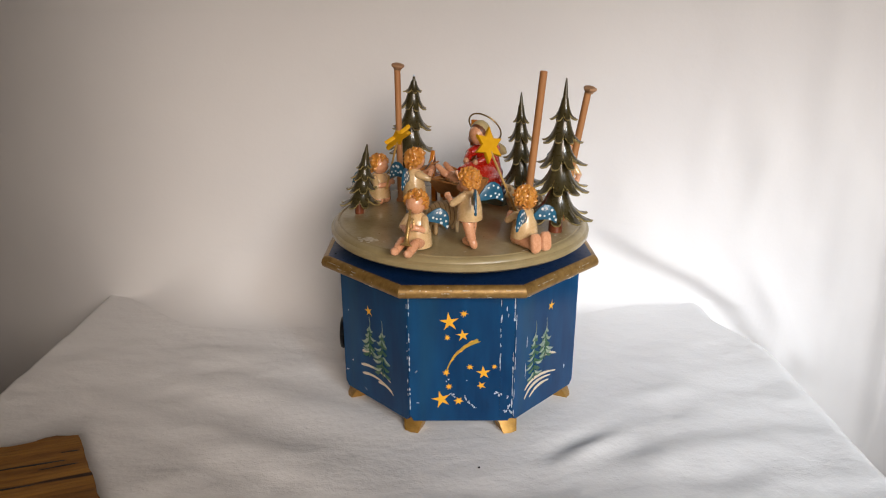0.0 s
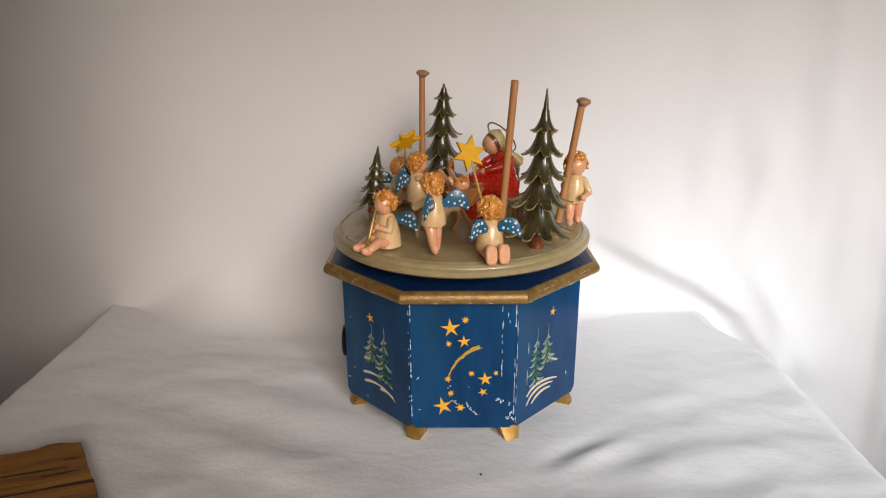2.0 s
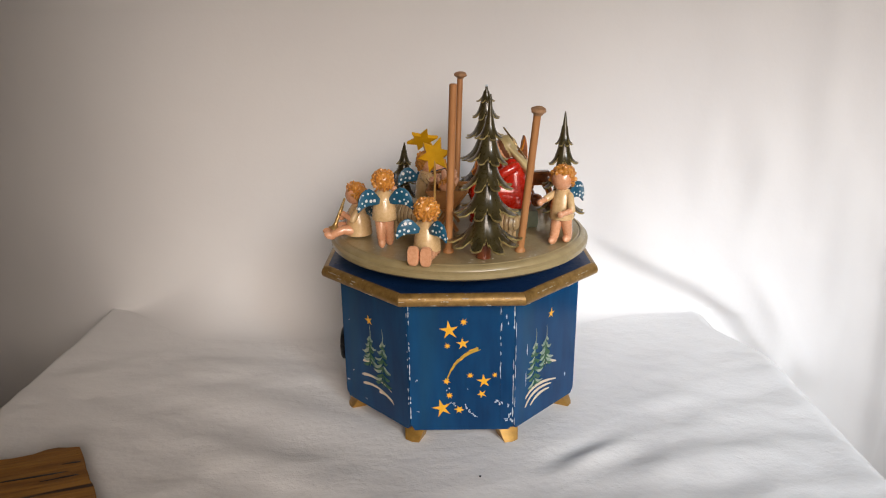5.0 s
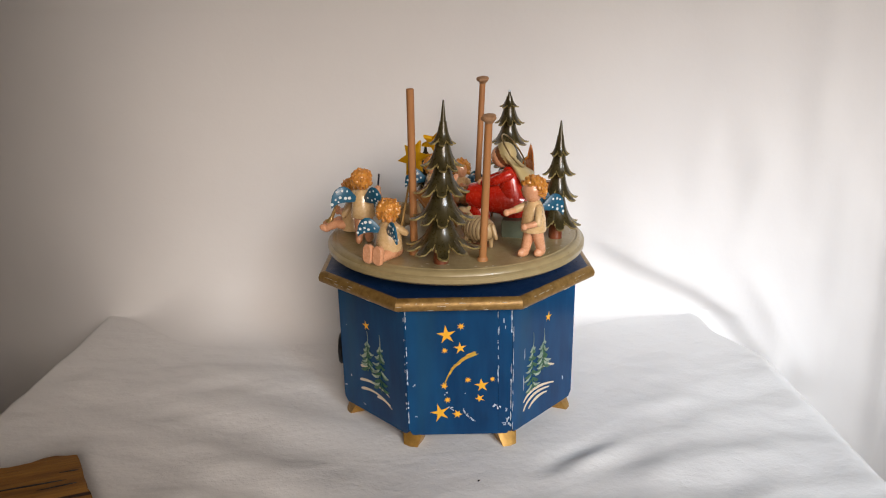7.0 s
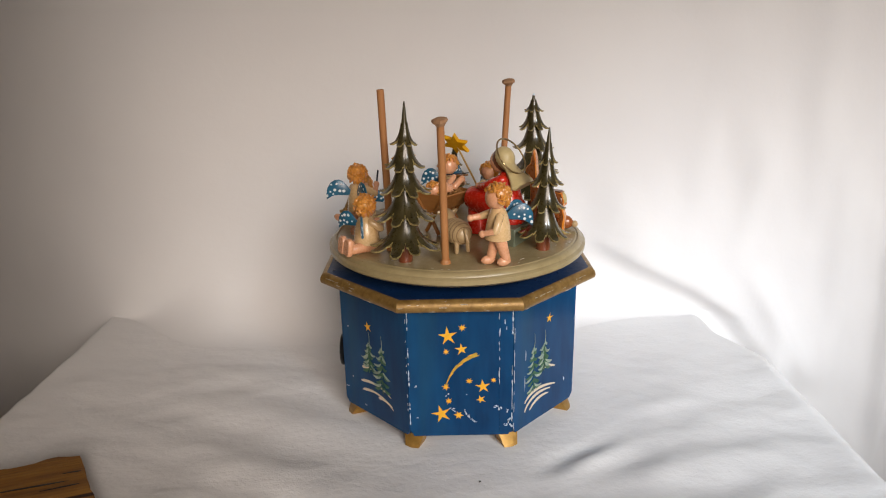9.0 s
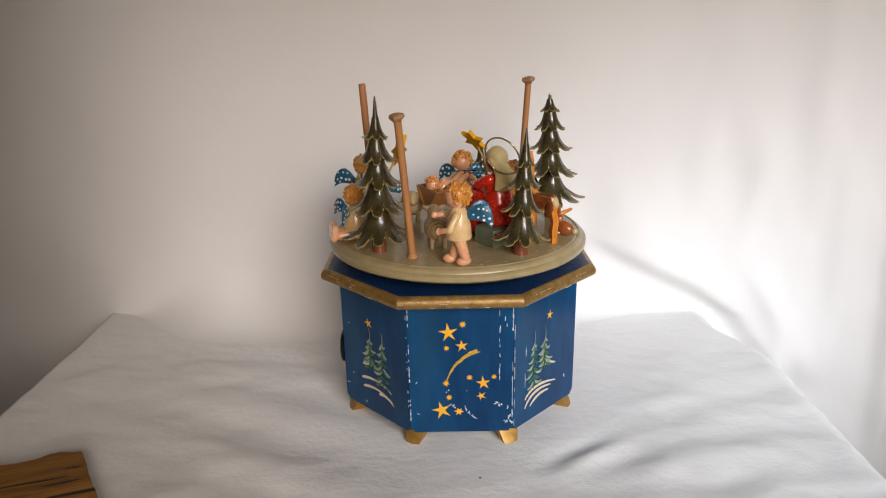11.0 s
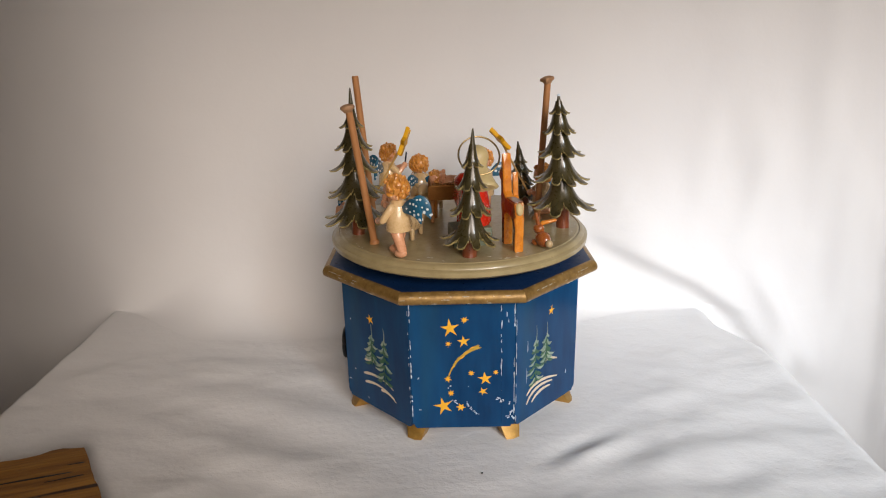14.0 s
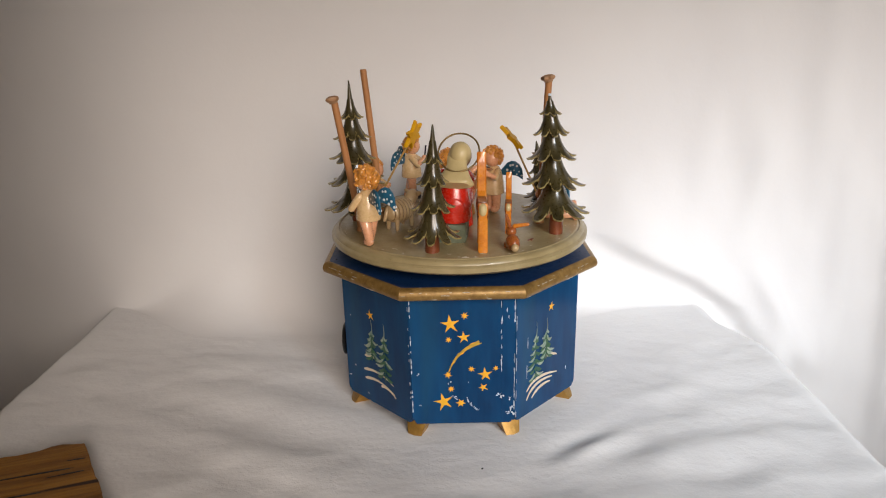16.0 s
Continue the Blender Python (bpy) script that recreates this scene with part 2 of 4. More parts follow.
    def mesh(self, name, smooth=True, angle=42):
        me = bpy.data.meshes.new(name)
        me.from_pydata(self.v, [], self.f)
        for q in self.names:
            me.materials.append(MATS[q])
        me.polygons.foreach_set("material_index", self.m)
        me.polygons.foreach_set("use_smooth", [smooth] * len(self.f))
        bm = bmesh.new()
        bm.from_mesh(me)
        bmesh.ops.recalc_face_normals(bm, faces=bm.faces)
        for e in bm.edges:
            if len(e.link_faces) == 2 and e.calc_face_angle(0) > radians(angle):
                e.smooth = False
        bm.to_mesh(me)
        bm.free()
        return me


def thing(name, shape, label, category, group="", kind=""):
    return tagged(new(name, shape.mesh(name) if shape else None), label, category, group, kind)


def part(name, shape, parent, label=""):
    ob = new(name, shape.mesh(name))
    ob.parent = parent
    return tagged(ob, label)


def star_outline(r, n=5, inner=0.42, turn=90.0, jitter=0.0, seed=0):
    rnd = random.Random(seed)
    out = []
    for i in range(2 * n):
        a = radians(turn) + math.pi * i / n
        k = (1 + jitter * rnd.uniform(-1, 1)) * (1 if i % 2 == 0 else inner)
        out.append((r * k * math.cos(a), r * k * math.sin(a)))
    return out


# ---------------------------------------------------------------- the sheet
WALL_Y = 0.112


def grid_mesh(name, us, vs, fn, mat):
    verts = [fn(u, v) for v in vs for u in us]
    n = len(us)
    faces = [(j * n + i, j * n + i + 1, (j + 1) * n + i + 1, (j + 1) * n + i) for j in range(len(vs) - 1) for i in range(n - 1)]
    me = bpy.data.meshes.new(name)
    me.from_pydata(verts, [], faces)
    me.materials.append(MATS[mat])
    me.polygons.foreach_set("use_smooth", [True] * len(faces))
    return new(name, me)


def soft(x, a, b):
    k = min(1.0, max(0.0, (x - a) / (b - a)))
    return k * k * (3 - 2 * k)


def along(x, z, x0, z0, x1, z1):
    """Part of the way along a line and distance from it."""
    dx, dz = x1 - x0, z1 - z0
    ln = math.hypot(dx, dz)
    return ((x - x0) * dx + (z - z0) * dz) / ln ** 2, ((x - x0) * -dz + (z - z0) * dx) / ln


FOLD = [(0.10, 0.082), (0.130, 0.070), (0.166, 0.050), (0.212, 0.027), (0.250, 0.0), (0.281, -0.042), (0.31, -0.10)]


def fold_line(x, z):
    """Part of the way along the long fold and signed distance above it."""
    best = (9.0, 0.0, 0.0)
    for i, ((x0, z0), (x1, z1)) in enumerate(zip(FOLD, FOLD[1:])):
        p, q = along(x, z, x0, z0, x1, z1)
        k = min(1.0, max(0.0, p))
        d = math.hypot(x - x0 - k * (x1 - x0), z - z0 - k * (z1 - z0))
        if d < best[0]:
            best = (d, (i + k) / (len(FOLD) - 1), d if q > 0 else -d)
    return best[1], best[2]


def falling_back(x):
    """Draws the sheet back towards the table's far end, a bend added to darken it there."""
    return 0.15 * math.tanh(14.0 * max(0.0, -0.20 - x) ** 2.2)


def hanging(x, z):
    right = soft(x, -0.02, 0.3)
    w = 0.004 * noise.noise((x * 7, 3.1, z * 2.0)) + 0.002 * noise.noise((x * 18, 7.7, z * 3.5)) * (0.2 + right)
    w += right * 0.006 * noise.noise((x * 13 + z * 3, 1.2, z * 1.2)) + right * 0.0022 * noise.noise((x * 34 + z * 12, 5.2, z * 16))
    # the long fold running down to the table's corner, broad above and steep below
    p, q = fold_line(x, z)
    w += 0.0132 * math.exp(-(q / (0.048 if q > 0 else 0.0105)) ** 2) * soft(p, 0.0, 0.3) * (1 - soft(p, 0.85, 1.0))
    # soft upright folds further out
    for x0, z0, x1, z1, wd, ht in ((0.262, 0.03, 0.325, -0.07, 0.010, 0.005), (0.285, -0.03, 0.30, -0.2, 0.012, 0.006), (0.335, 0.12, 0.345, -0.10, 0.016, 0.006),
                                   (0.378, 0.2, 0.402, -0.15, 0.009, 0.009), (0.30, 0.25, 0.31, 0.06, 0.014, 0.003), (0.215, 0.2, 0.205, 0.09, 0.014, 0.003), (0.26, 0.14, 0.245, 0.05, 0.012, 0.003)):
        p, q = along(x, z, x0, z0, x1, z1)
        w += ht * math.exp(-(q / wd) ** 2) * soft(p, -0.25, 0.2) * (1 - soft(p, 0.8, 1.25))
    near = (1 - soft(abs(z), 0.07, 0.16)) * (1 - soft(x, 0.05, 0.12))
    w = w * (1 - near) + 0.0035 * near
    # the cove where the sheet runs out onto the table
    r = max(0.0004, 0.052 * soft(x, -0.305, -0.20) - 0.012 * soft(x, -0.09, 0.0) - 0.028 * soft(x, 0.07, 0.17) - 0.012 * soft(x, 0.19, 0.23))
    k = min(1.0, max(0.0, 1 - z / r))
    if r > 0.0005:
        w += r * (1 - math.sqrt(max(0.0, 1 - k * k)) + min(1.0, max(0.0, -z * 300)))
    return x, WALL_Y - w + falling_back(x) + 0.01 * max(0, z) ** 1.5 + 0.015, z


def table_top(u, v):
    x, y = u, v
    z = 0.0
    # soft creases round the box and towards the front
    far = soft(math.hypot(x, y), 0.085, 0.16) * soft(WALL_Y + falling_back(x) - y, 0.03, 0.08)
    z += far * 0.0011 * noise.noise((x * 9 + y * 4, y * 21, 0.3))
    z += far * (0.0008 + 0.001 * soft(x, 0.0, 0.1)) * noise.noise((x * 20 - y * 9, y * 38, 4.3))
    z += far * 0.0010 * noise.noise((x * 60 + y * 30, y * 75, 9.3))
    for cx, cy, turn, ln, wd, ht in ((0.105, -0.105, 18, 0.05, 0.014, 0.0028), (0.06, -0.125, 12, 0.08, 0.016, -0.0022),
                                     (0.078, -0.090, 34, 0.022, 0.006, 0.0036), (0.068, -0.082, 32, 0.026, 0.006, -0.0018), (0.096, -0.096, 30, 0.022, 0.008, -0.0014),
                                     (-0.13, -0.032, -21, 0.09, 0.016, 0.0026), (-0.125, -0.062, -24, 0.08, 0.016, -0.0022), (-0.12, -0.092, -27, 0.07, 0.016, 0.0026), (-0.10, -0.122, -25, 0.09, 0.018, -0.002),
                                     (-0.16, 0.02, -10, 0.09, 0.018, 0.0026), (0.0, -0.150, 6, 0.12, 0.016, 0.0026), (0.16, -0.02, 28, 0.05, 0.016, 0.0018)):
        dx, dy = x - cx, y - cy
        c, s = math.cos(radians(turn)), math.sin(radians(turn))
        p, q = dx * c + dy * s, -dx * s + dy * c
        z += ht * math.exp(-(p / ln) ** 2 - (q / wd) ** 2) * soft(WALL_Y - y, 0.03, 0.08)
    # the edges of the table at both sides
    right_edge = 0.246 - 0.02 * soft(y, 0.04, 0.1)
    for e in (-0.318 + 0.003 * noise.noise((y * 9, 0.5, 0.2)) - x, x - right_edge + 0.003 * noise.noise((y * 12, 2.5, 0.2))):
        w = 0.012 if x < 0 else 0.080
        e += 0.67 * w if x < 0 else 0.22 * w
        if e > 0:
            z -= 6.0 * e - 3.0 * w if e > w else 3.0 * e * e / w
    return x, y, z


us = [-1.25 + 0.035 * i for i in range(23)] + [-0.472 + 0.008 * i for i in range(1, 69)] + [0.072 + 0.004 * i for i in range(1, 85)] + [0.408 + 0.03 * i for i in range(1, 28)]
backdrop = grid_mesh("backdrop_sheet", us, [-0.74 + 0.02 * i for i in range(26)] + [-0.232 + 0.005 * i for i in range(44)] + [-0.012, -0.007, -0.003] + [0.0001 + 0.066 * (i / 30) ** 2 for i in range(31)] + [0.068 + 0.005 * i for i in range(30)] + [0.22 + 0.03 * i for i in range(36)], hanging, "white_sheet")
tagged(backdrop, "plain white cotton sheet hung up as a softly creased backdrop", "sheet", kind="structure")
us = [-0.40 + 0.0025 * i for i in range(41)] + [-0.2965 + 0.0035 * i for i in range(114)] + [0.105 + 0.0025 * i for i in range(90)]
vs = [-0.75 + 0.02 * i for i in range(22)] + [-0.31 + 0.0035 * i for i in range(100)] + [0.04 + 0.0025 * i for i in range(52)]
table = grid_mesh("table_sheet", us, vs, table_top, "table_cloth")
tagged(table, "creased white cotton sheet spread over a table top", "sheet", kind="structure")


def room_wall(name, x0, x1, y0, y1, z0, z1, mat="wall_paint", label="plain warm beige painted room wall"):
    sh = Shape().box(((x0 + x1) / 2, (y0 + y1) / 2, (z0 + z1) / 2), (x1 - x0, y1 - y0, z1 - z0), mat, None, 0.002)
    return tagged(new(name, sh.mesh(name)), label, "wall", kind="structure")


room_wall("wall_north", -1.3, 1.3, 0.30, 0.40, -0.75, 1.55)
room_wall("wall_west", -1.4, -1.3, -0.96, 0.40, -0.75, 1.55)
room_wall("wall_east", 1.3, 1.4, -0.96, 0.40, -0.75, 1.55)
room_wall("wall_south_a", -1.3, -0.10, -0.96, -0.86, -0.75, 1.55)
room_wall("wall_south_b", 0.92, 1.3, -0.96, -0.86, -0.75, 1.55)
room_wall("wall_south_c", -0.10, 0.92, -0.96, -0.86, -0.75, 0.14)
room_wall("wall_south_d", -0.10, 0.92, -0.96, -0.86, 0.76, 1.55)
room_wall("ceiling", -1.4, 1.4, -0.96, 0.40, 1.55, 1.65, "wall_paint", "plain pale ceiling of the room")
floor = grid_mesh("floor", [-1.35, 1.35], [-0.95, 0.35], lambda a, b: (a, b, -0.75), "cap_wood")
tagged(floor, "dim brown wooden floor of the room", "floor", kind="structure")

# a rough board lying at the table's edge
sh = Shape()
rnd = random.Random(4)
edge = [(-0.15 + 0.006 * i, 0.06 + rnd.uniform(-0.0008, 0.0008)) for i in range(26)]
side = [(0.287 * 0.006 * i + rnd.uniform(-0.0007, 0.0007), 0.06 - 0.006 * i) for i in range(1, 22)]
edge = [(x, y + (0.0022 if -0.018 < x < -0.008 else 0.0)) for x, y in edge]
sh.slab(([(-0.15, -0.07)] + list(reversed(side)) + list(reversed(edge))), 0.008, "rough_board", None, 0.004)
for x, y, ln, wd, turn in ((-0.030, 0.036, 0.056, 0.0005, -2), (-0.002, 0.043, 0.010, 0.0004, -3), (-0.006, 0.030, 0.020, 0.00035, 1), (-0.04, 0.018, 0.05, 0.0004, -2)):
    split = [(ln * 0.5 * math.cos(a), wd * math.sin(a) * (1.4 if math.cos(a) > 0 else 0.7)) for a in (2 * math.pi * i / 16 for i in range(16))]
    sh.slab(split, 0.0006, "iron_black", Matrix.Translation((x, y, 0.0077)) @ pose(0, 0, 0, 0, 0, turn), 0.05)
board = thing("wooden_board", sh, "rough brown weathered wooden board with dark cracks lying on the sheet", "board")
board.matrix_world = pose(-0.2272, -0.0860, 0.0, 0, 0, 18.5) @ pose(0, -0.06, 0)

# a dark crumb on the sheet
crumb = thing("crumb", Shape().ball((0, 0, 0.0006), (0.0007, 0.0005, 0.0005), "iron_black", (0, 0, 20), 8), "tiny dark crumb lying on the white sheet", "crumb")
crumb.matrix_world = pose(0.0095, -0.1085, table_top(0.0095, -0.1085)[2])

# ---------------------------------------------------------------- the box
R_BODY, Z_LOW, Z_RIM = 0.0815, 0.0092, 0.0994
APO = R_BODY * math.cos(math.pi / 8)
HALF = R_BODY * math.sin(math.pi / 8)

music_box = tagged(new("music_box"), "octagonal blue painted wooden music box with gilt rim and painted stars", "music box")


def face_pose(k, out=0.0):
    """Local frame of a side: x along it, y up, z outwards."""
    a = radians(-90 + 45 * k)
    n, tx = Vector((math.cos(a), math.sin(a), 0)), Vector((-math.sin(a), math.cos(a), 0))
    m = Matrix((tx, Vector((0, 0, 1)), n)).transposed().to_4x4()
    return Matrix.Translation(n * (APO + out)) @ m


panels = []
for k in range(8):
    sh = Shape()
    h = 0.0955 - Z_LOW
    cut = 0.004
    w = HALF - 0.0001
    out = [(-w + cut * 0.6, 0), (w - cut * 0.6, 0), (w, cut), (w, h), (-w, h), (-w, cut)]
    sh.slab(out, 0.006, "blue_paint", Matrix.Translation((0, Z_LOW, -0.006)), 0.008)
    ob = part("side_panel", sh, music_box)
    ob.matrix_basis = face_pose(k)
    panels.append(ob)


def motif(name, panel, sh, label, lift=0.00008):
    ob = part(name, sh, panel, label)
    ob.matrix_basis = Matrix.Translation((0, 0, lift))
    return ob


def mm(x):
    return x * 0.001


def painted_star(panel, x, z, r, n=5, seed=0, turn=90):
    sh = Shape().slab(star_outline(mm(r), n, 0.34 if n == 5 else 0.45, turn, 0.1, seed), 0.00012, "star_yellow", Matrix.Translation((mm(x), mm(z), 0)), 0.03)
    motif("painted_star", panel, sh, "small painted yellow star")


for i, (x, z, r, n) in enumerate(((-7.2, 75.7, 5.9, 5), (1.3, 80.9, 2.4, 7), (-8.3, 65.8, 2.0, 7), (0.7, 67.2, 4.1, 5), (-9, 42.7, 2.4, 6), (5.1, 46.4, 2.1, 7), (13.2, 42.5, 4.6, 5),
                                 (19.6, 46.6, 1.9, 7), (12, 33.9, 3.1, 5), (-7.2, 33.2, 2.3, 7), (-11.8, 24.6, 6.1, 5), (-1.4, 23.5, 3.0, 6))):
    painted_star(panels[0], x, z, r, n, i, 96 + 9 * (i % 3))
painted_star(panels[7], -4.3, 71.3, 3.6, 5, 21, 105)
painted_star(panels[1], 3.0, 75.3, 3.4, 5, 22, 80)


def stroke(panel, name, pts, width, mat, label, k=12):
    """A tapered brush stroke through three places on the panel."""
    (x0, z0), (x1, z1), (x2, z2) = pts
    left, right = [], []
    for i in range(k + 1):
        t = i / k
        x = (1 - t) ** 2 * x0 + 2 * t * (1 - t) * x1 + t * t * x2
        z = (1 - t) ** 2 * z0 + 2 * t * (1 - t) * z1 + t * t * z2
        dx = 2 * (1 - t) * (x1 - x0) + 2 * t * (x2 - x1)
        dz = 2 * (1 - t) * (z1 - z0) + 2 * t * (z2 - z1)
        d = math.hypot(dx, dz) or 1
        w = width(t) / 2
        left.append((mm(x - dz / d * w), mm(z + dx / d * w), 0))
        right.append((mm(x + dz / d * w), mm(z - dx / d * w), 0))
    vs = left + right
    vs += [(a, b, 0.00012) for a, b, _ in vs]
    n, o = k + 1, 2 * (k + 1)
    fs = []
    for i in range(k):
        fs += [(o + i, o + n + i, o + n + i + 1, o + i + 1), (i, i + 1, n + i + 1, n + i), (i, o + i, o + i + 1, i + 1), (n + i, n + i + 1, o + n + i + 1, o + n + i)]
    sh = Shape().put(vs, fs, mat)
    if name:
        motif(name, panel, sh, label)
    return sh


# the comet's tail, with bristle marks along it
tail = stroke(panels[0], "", ((-8.6, 44), (-4.2, 58.5), (9.8, 63.8)), lambda t: 0.7 + 2.0 * t ** 1.5, "comet", "")
rnd = random.Random(12)
for i in range(24):
    q = 0.1 + 0.9 * i / 23
    x, z = (1 - q) ** 2 * -8.6 + 2 * q * (1 - q) * -4.2 + q * q * 9.8, (1 - q) ** 2 * 44 + 2 * q * (1 - q) * 58.5 + q * q * 63.8
    x, z = x + rnd.uniform(-1.1, 1.1) * q, z + rnd.uniform(-1.5, 1.5) * q
    slope = 70 - 52 * q + rnd.uniform(-12, 12)
    dx, dz = 1.6 * math.cos(radians(slope)), 1.6 * math.sin(radians(slope))
    s2 = stroke(panels[0], "", ((x - dx, z - dz), (x + 0.15, z), (x + dx, z + dz)), lambda t: 0.1 + 0.5 * math.sin(math.pi * t), "comet", "", 5)
    tail.put([(a, b, c + 0.00002 + 0.000004 * i) for a, b, c in s2.v], s2.f, "star_yellow" if i % 4 == 0 else "comet")
motif("painted_comet_tail", panels[0], tail, "painted olive-gold comet tail")


def painted_fir(panel, x, z0, z1, w, seed):
    """A little fir in white and green dabs."""
    rnd = random.Random(seed)
    sh = Shape()
    rows_n = 6
    for j in range(rows_n):
        t = j / (rows_n - 1)
        zz = z1 - (z1 - z0) * (0.02 + 0.84 * t)
        ww = w * (0.36 + 0.66 * min(1.0, 1.5 * t))
        for mat, kx, dz, lift, thick in (("leaf_green", 0.85, -1.9, 0.0, 2.1), ("leaf_white", 1.05, 0.0, 0.00006, 1.6)):
            for side_ in (-1, 1):
                if mat == "leaf_white" and side_ > 0 and rnd.random() < 0.35:
                    continue
                rx = side_ * ww * kx * rnd.uniform(0.85, 1.3)
                zj = rnd.uniform(-1.0, 1.0)
                s2 = stroke(panel, "", ((x + rx * 0.12, zz + zj + dz + 1.1), (x + rx * rnd.uniform(0.35, 0.6), zz + zj - 2.6 + dz), (x + rx, zz + zj - 1.2 + dz + rnd.uniform(-1.4, 1.2))),
                            lambda q: 0.2 + thick * rnd.uniform(0.75, 1.2) * math.sin(math.pi * min(1, q * 0.85 + 0.08)) ** 1.3, mat, "", 7)
                sh.put([(a, b, c + lift) for a, b, c in s2.v], s2.f, mat)
        s2 = stroke(panel, "", ((x, zz - 0.4), (x + rnd.uniform(-0.6, 0.6), zz - 2.4), (x + rnd.uniform(-1.0, 1.0), zz - 5.0)), lambda q: 1.35 * math.sin(math.pi * min(1, 0.2 + 0.75 * q)), "leaf_green", "", 6)
        sh.put([(a, b, c + 0.00003) for a, b, c in s2.v], s2.f, "leaf_green")
    s2 = stroke(panel, "", ((x, z1 - 1), (x + 1.5, z1 + 3), (x + 0.2, z1 + 9)), lambda q: 0.6 * (1 - q) + 0.1, "leaf_white", "", 8)
    sh.put(s2.v, s2.f, "leaf_white")
    motif("painted_fir", panel, sh, "fir tree painted in white and green dabs", 0.00014)


painted_fir(panels[7], 7.6, 30, 60, 7.6, 1)
painted_fir(panels[7], -4.2, 42, 59, 6.4, 2)
painted_fir(panels[1], -11.8, 31, 61, 6.8, 3)
painted_fir(panels[1], -1.2, 43, 60, 6.4, 4)
drift = lambda t: 0.4 + 1.8 * (1 - t) * min(1, 8 * t + 0.3)
drift_r = lambda t: 0.35 + 1.7 * math.sin(math.pi * min(1.0, 0.12 + 0.8 * t))
for pts in (((-12, 41.5), (-4, 43.5), (4, 42)), ((-13.6, 31.2), (2, 36), (15, 29)), ((-12.6, 25.2), (2, 30), (16, 23)), ((3, 24.8), (10, 26.5), (17, 21))):
    stroke(panels[7], "painted_snow", pts, drift, "snow_cream", "cream painted snow stroke")
for pts in (((-20, 25.5), (-13, 35), (11, 27.5)), ((-20, 19.5), (-14, 31), (6, 26.2)), ((-15, 19), (-8, 26), (4, 23.5)), ((-5, 43), (2, 44), (10.5, 40.2))):
    stroke(panels[1], "painted_snow", pts, drift_r, "snow_cream", "cream painted snow stroke")

# worn spots of bare undercoat along the edges
rnd = random.Random(8)


def chips(panel, places):
    sh = Shape()
    dots = []
    for x, z, w, h in places:
        if w > 0.55:
            # a larger bare spot breaks up into flecks
            for _ in range(4):
                k = rnd.uniform(0.3, 0.62)
                dots.append((x + rnd.uniform(-0.9, 0.9) * w, z + rnd.uniform(-0.9, 0.9) * h, w * k, h * rnd.uniform(0.3, 0.62)))
        else:
            dots.append((x, z, w, h))
    for x, z, w, h in dots:
        n = 9
        out = [(mm(w) * (0.6 + 0.6 * rnd.random()) * math.cos(2 * math.pi * i / n), mm(h) * (0.6 + 0.6 * rnd.random()) * math.sin(2 * math.pi * i / n)) for i in range(n)]
        sh.slab(out, 0.0001, "chip", Matrix.Translation((mm(x), mm(z), 0)), 0.05)
    tagged(motif("worn_spot", panel, sh, "pale undercoat showing where blue paint has chipped", 0.00032), kind="stuff")


edge_l = [(-HALF * 1000 + 0.55, rnd.uniform(14, 90), rnd.uniform(0.2, 0.5), rnd.uniform(0.6, 3.0)) for _ in range(15)]
edge_r = [(HALF * 1000 - 0.6, rnd.uniform(14, 90), rnd.uniform(0.2, 0.5), rnd.uniform(0.8, 4.0)) for _ in range(17)]
seam = [(22.9 + rnd.uniform(-0.3, 0.3), rnd.uniform(45, 89), rnd.uniform(0.15, 0.3), rnd.uniform(1.0, 3.5)) for _ in range(14)]
chips(panels[0], edge_l + edge_r + seam + [(-5.0, 27.6, 1.1, 0.7), (-6.6, 28.2, 0.7, 0.5), (-3.8, 26.2, 0.5, 0.5), (2.3, 26.2, 0.8, 1.3), (3.2, 24.6, 0.9, 0.8), (4.6, 22.8, 0.6, 1.2), (6.2, 20.9, 0.9, 0.5), (7.2, 20.0, 0.5, 0.6), (8.8, 19.2, 1.1, 0.7), (-7.4, 38.2, 0.5, 0.5), (-8.8, 36.8, 0.35, 0.5), (3.4, 37.6, 0.35, 0.35), (-27, 43, 0.9, 0.9), (-26, 22, 0.6, 0.6),
                                           (21, 29, 1.6, 0.9), (23.5, 28, 1.0, 1.6), (27, 16, 1.4, 1.0), (29, 19, 1.2, 2.2), (30, 15.5, 1.3, 1.6), (28, 26, 0.6, 1.2), (26, 84, 0.25, 2), (27, 80, 0.2, 1.5)])
chips(panels[1], [(-HALF * 1000 + 0.5, rnd.uniform(14, 90), rnd.uniform(0.15, 0.4), rnd.uniform(0.8, 3.5)) for _ in range(14)] + [(20.4, 25.8, 0.8, 1.8), (HALF * 1000 - 0.6, 67, 0.5, 2.0), (HALF * 1000 - 0.6, 20, 0.7, 1.2), (-20, 58, 0.25, 4), (-20.5, 40, 0.25, 5)])
chips(panels[7], [(HALF * 1000 - 0.5, rnd.uniform(14, 90), rnd.uniform(0.15, 0.35), rnd.uniform(0.6, 2.0)) for _ in range(9)] + [(-28, 22, 1.2, 0.7), (-10, 14.5, 0.9, 0.5), (-22, 31, 0.5, 0.5), (-24, 66, 0.5, 0.5)])

# the strip that closes the edge of the front side
sh = Shape().slab([(mm(23.2), Z_LOW + 0.002), (HALF - 0.0003, Z_LOW + 0.002), (HALF - 0.0003, 0.094), (mm(23.2), 0.094)], 0.0003, "blue_paint", None, 0.01)
ob = part("edge_strip", sh, music_box)
ob.matrix_basis = face_pose(0)

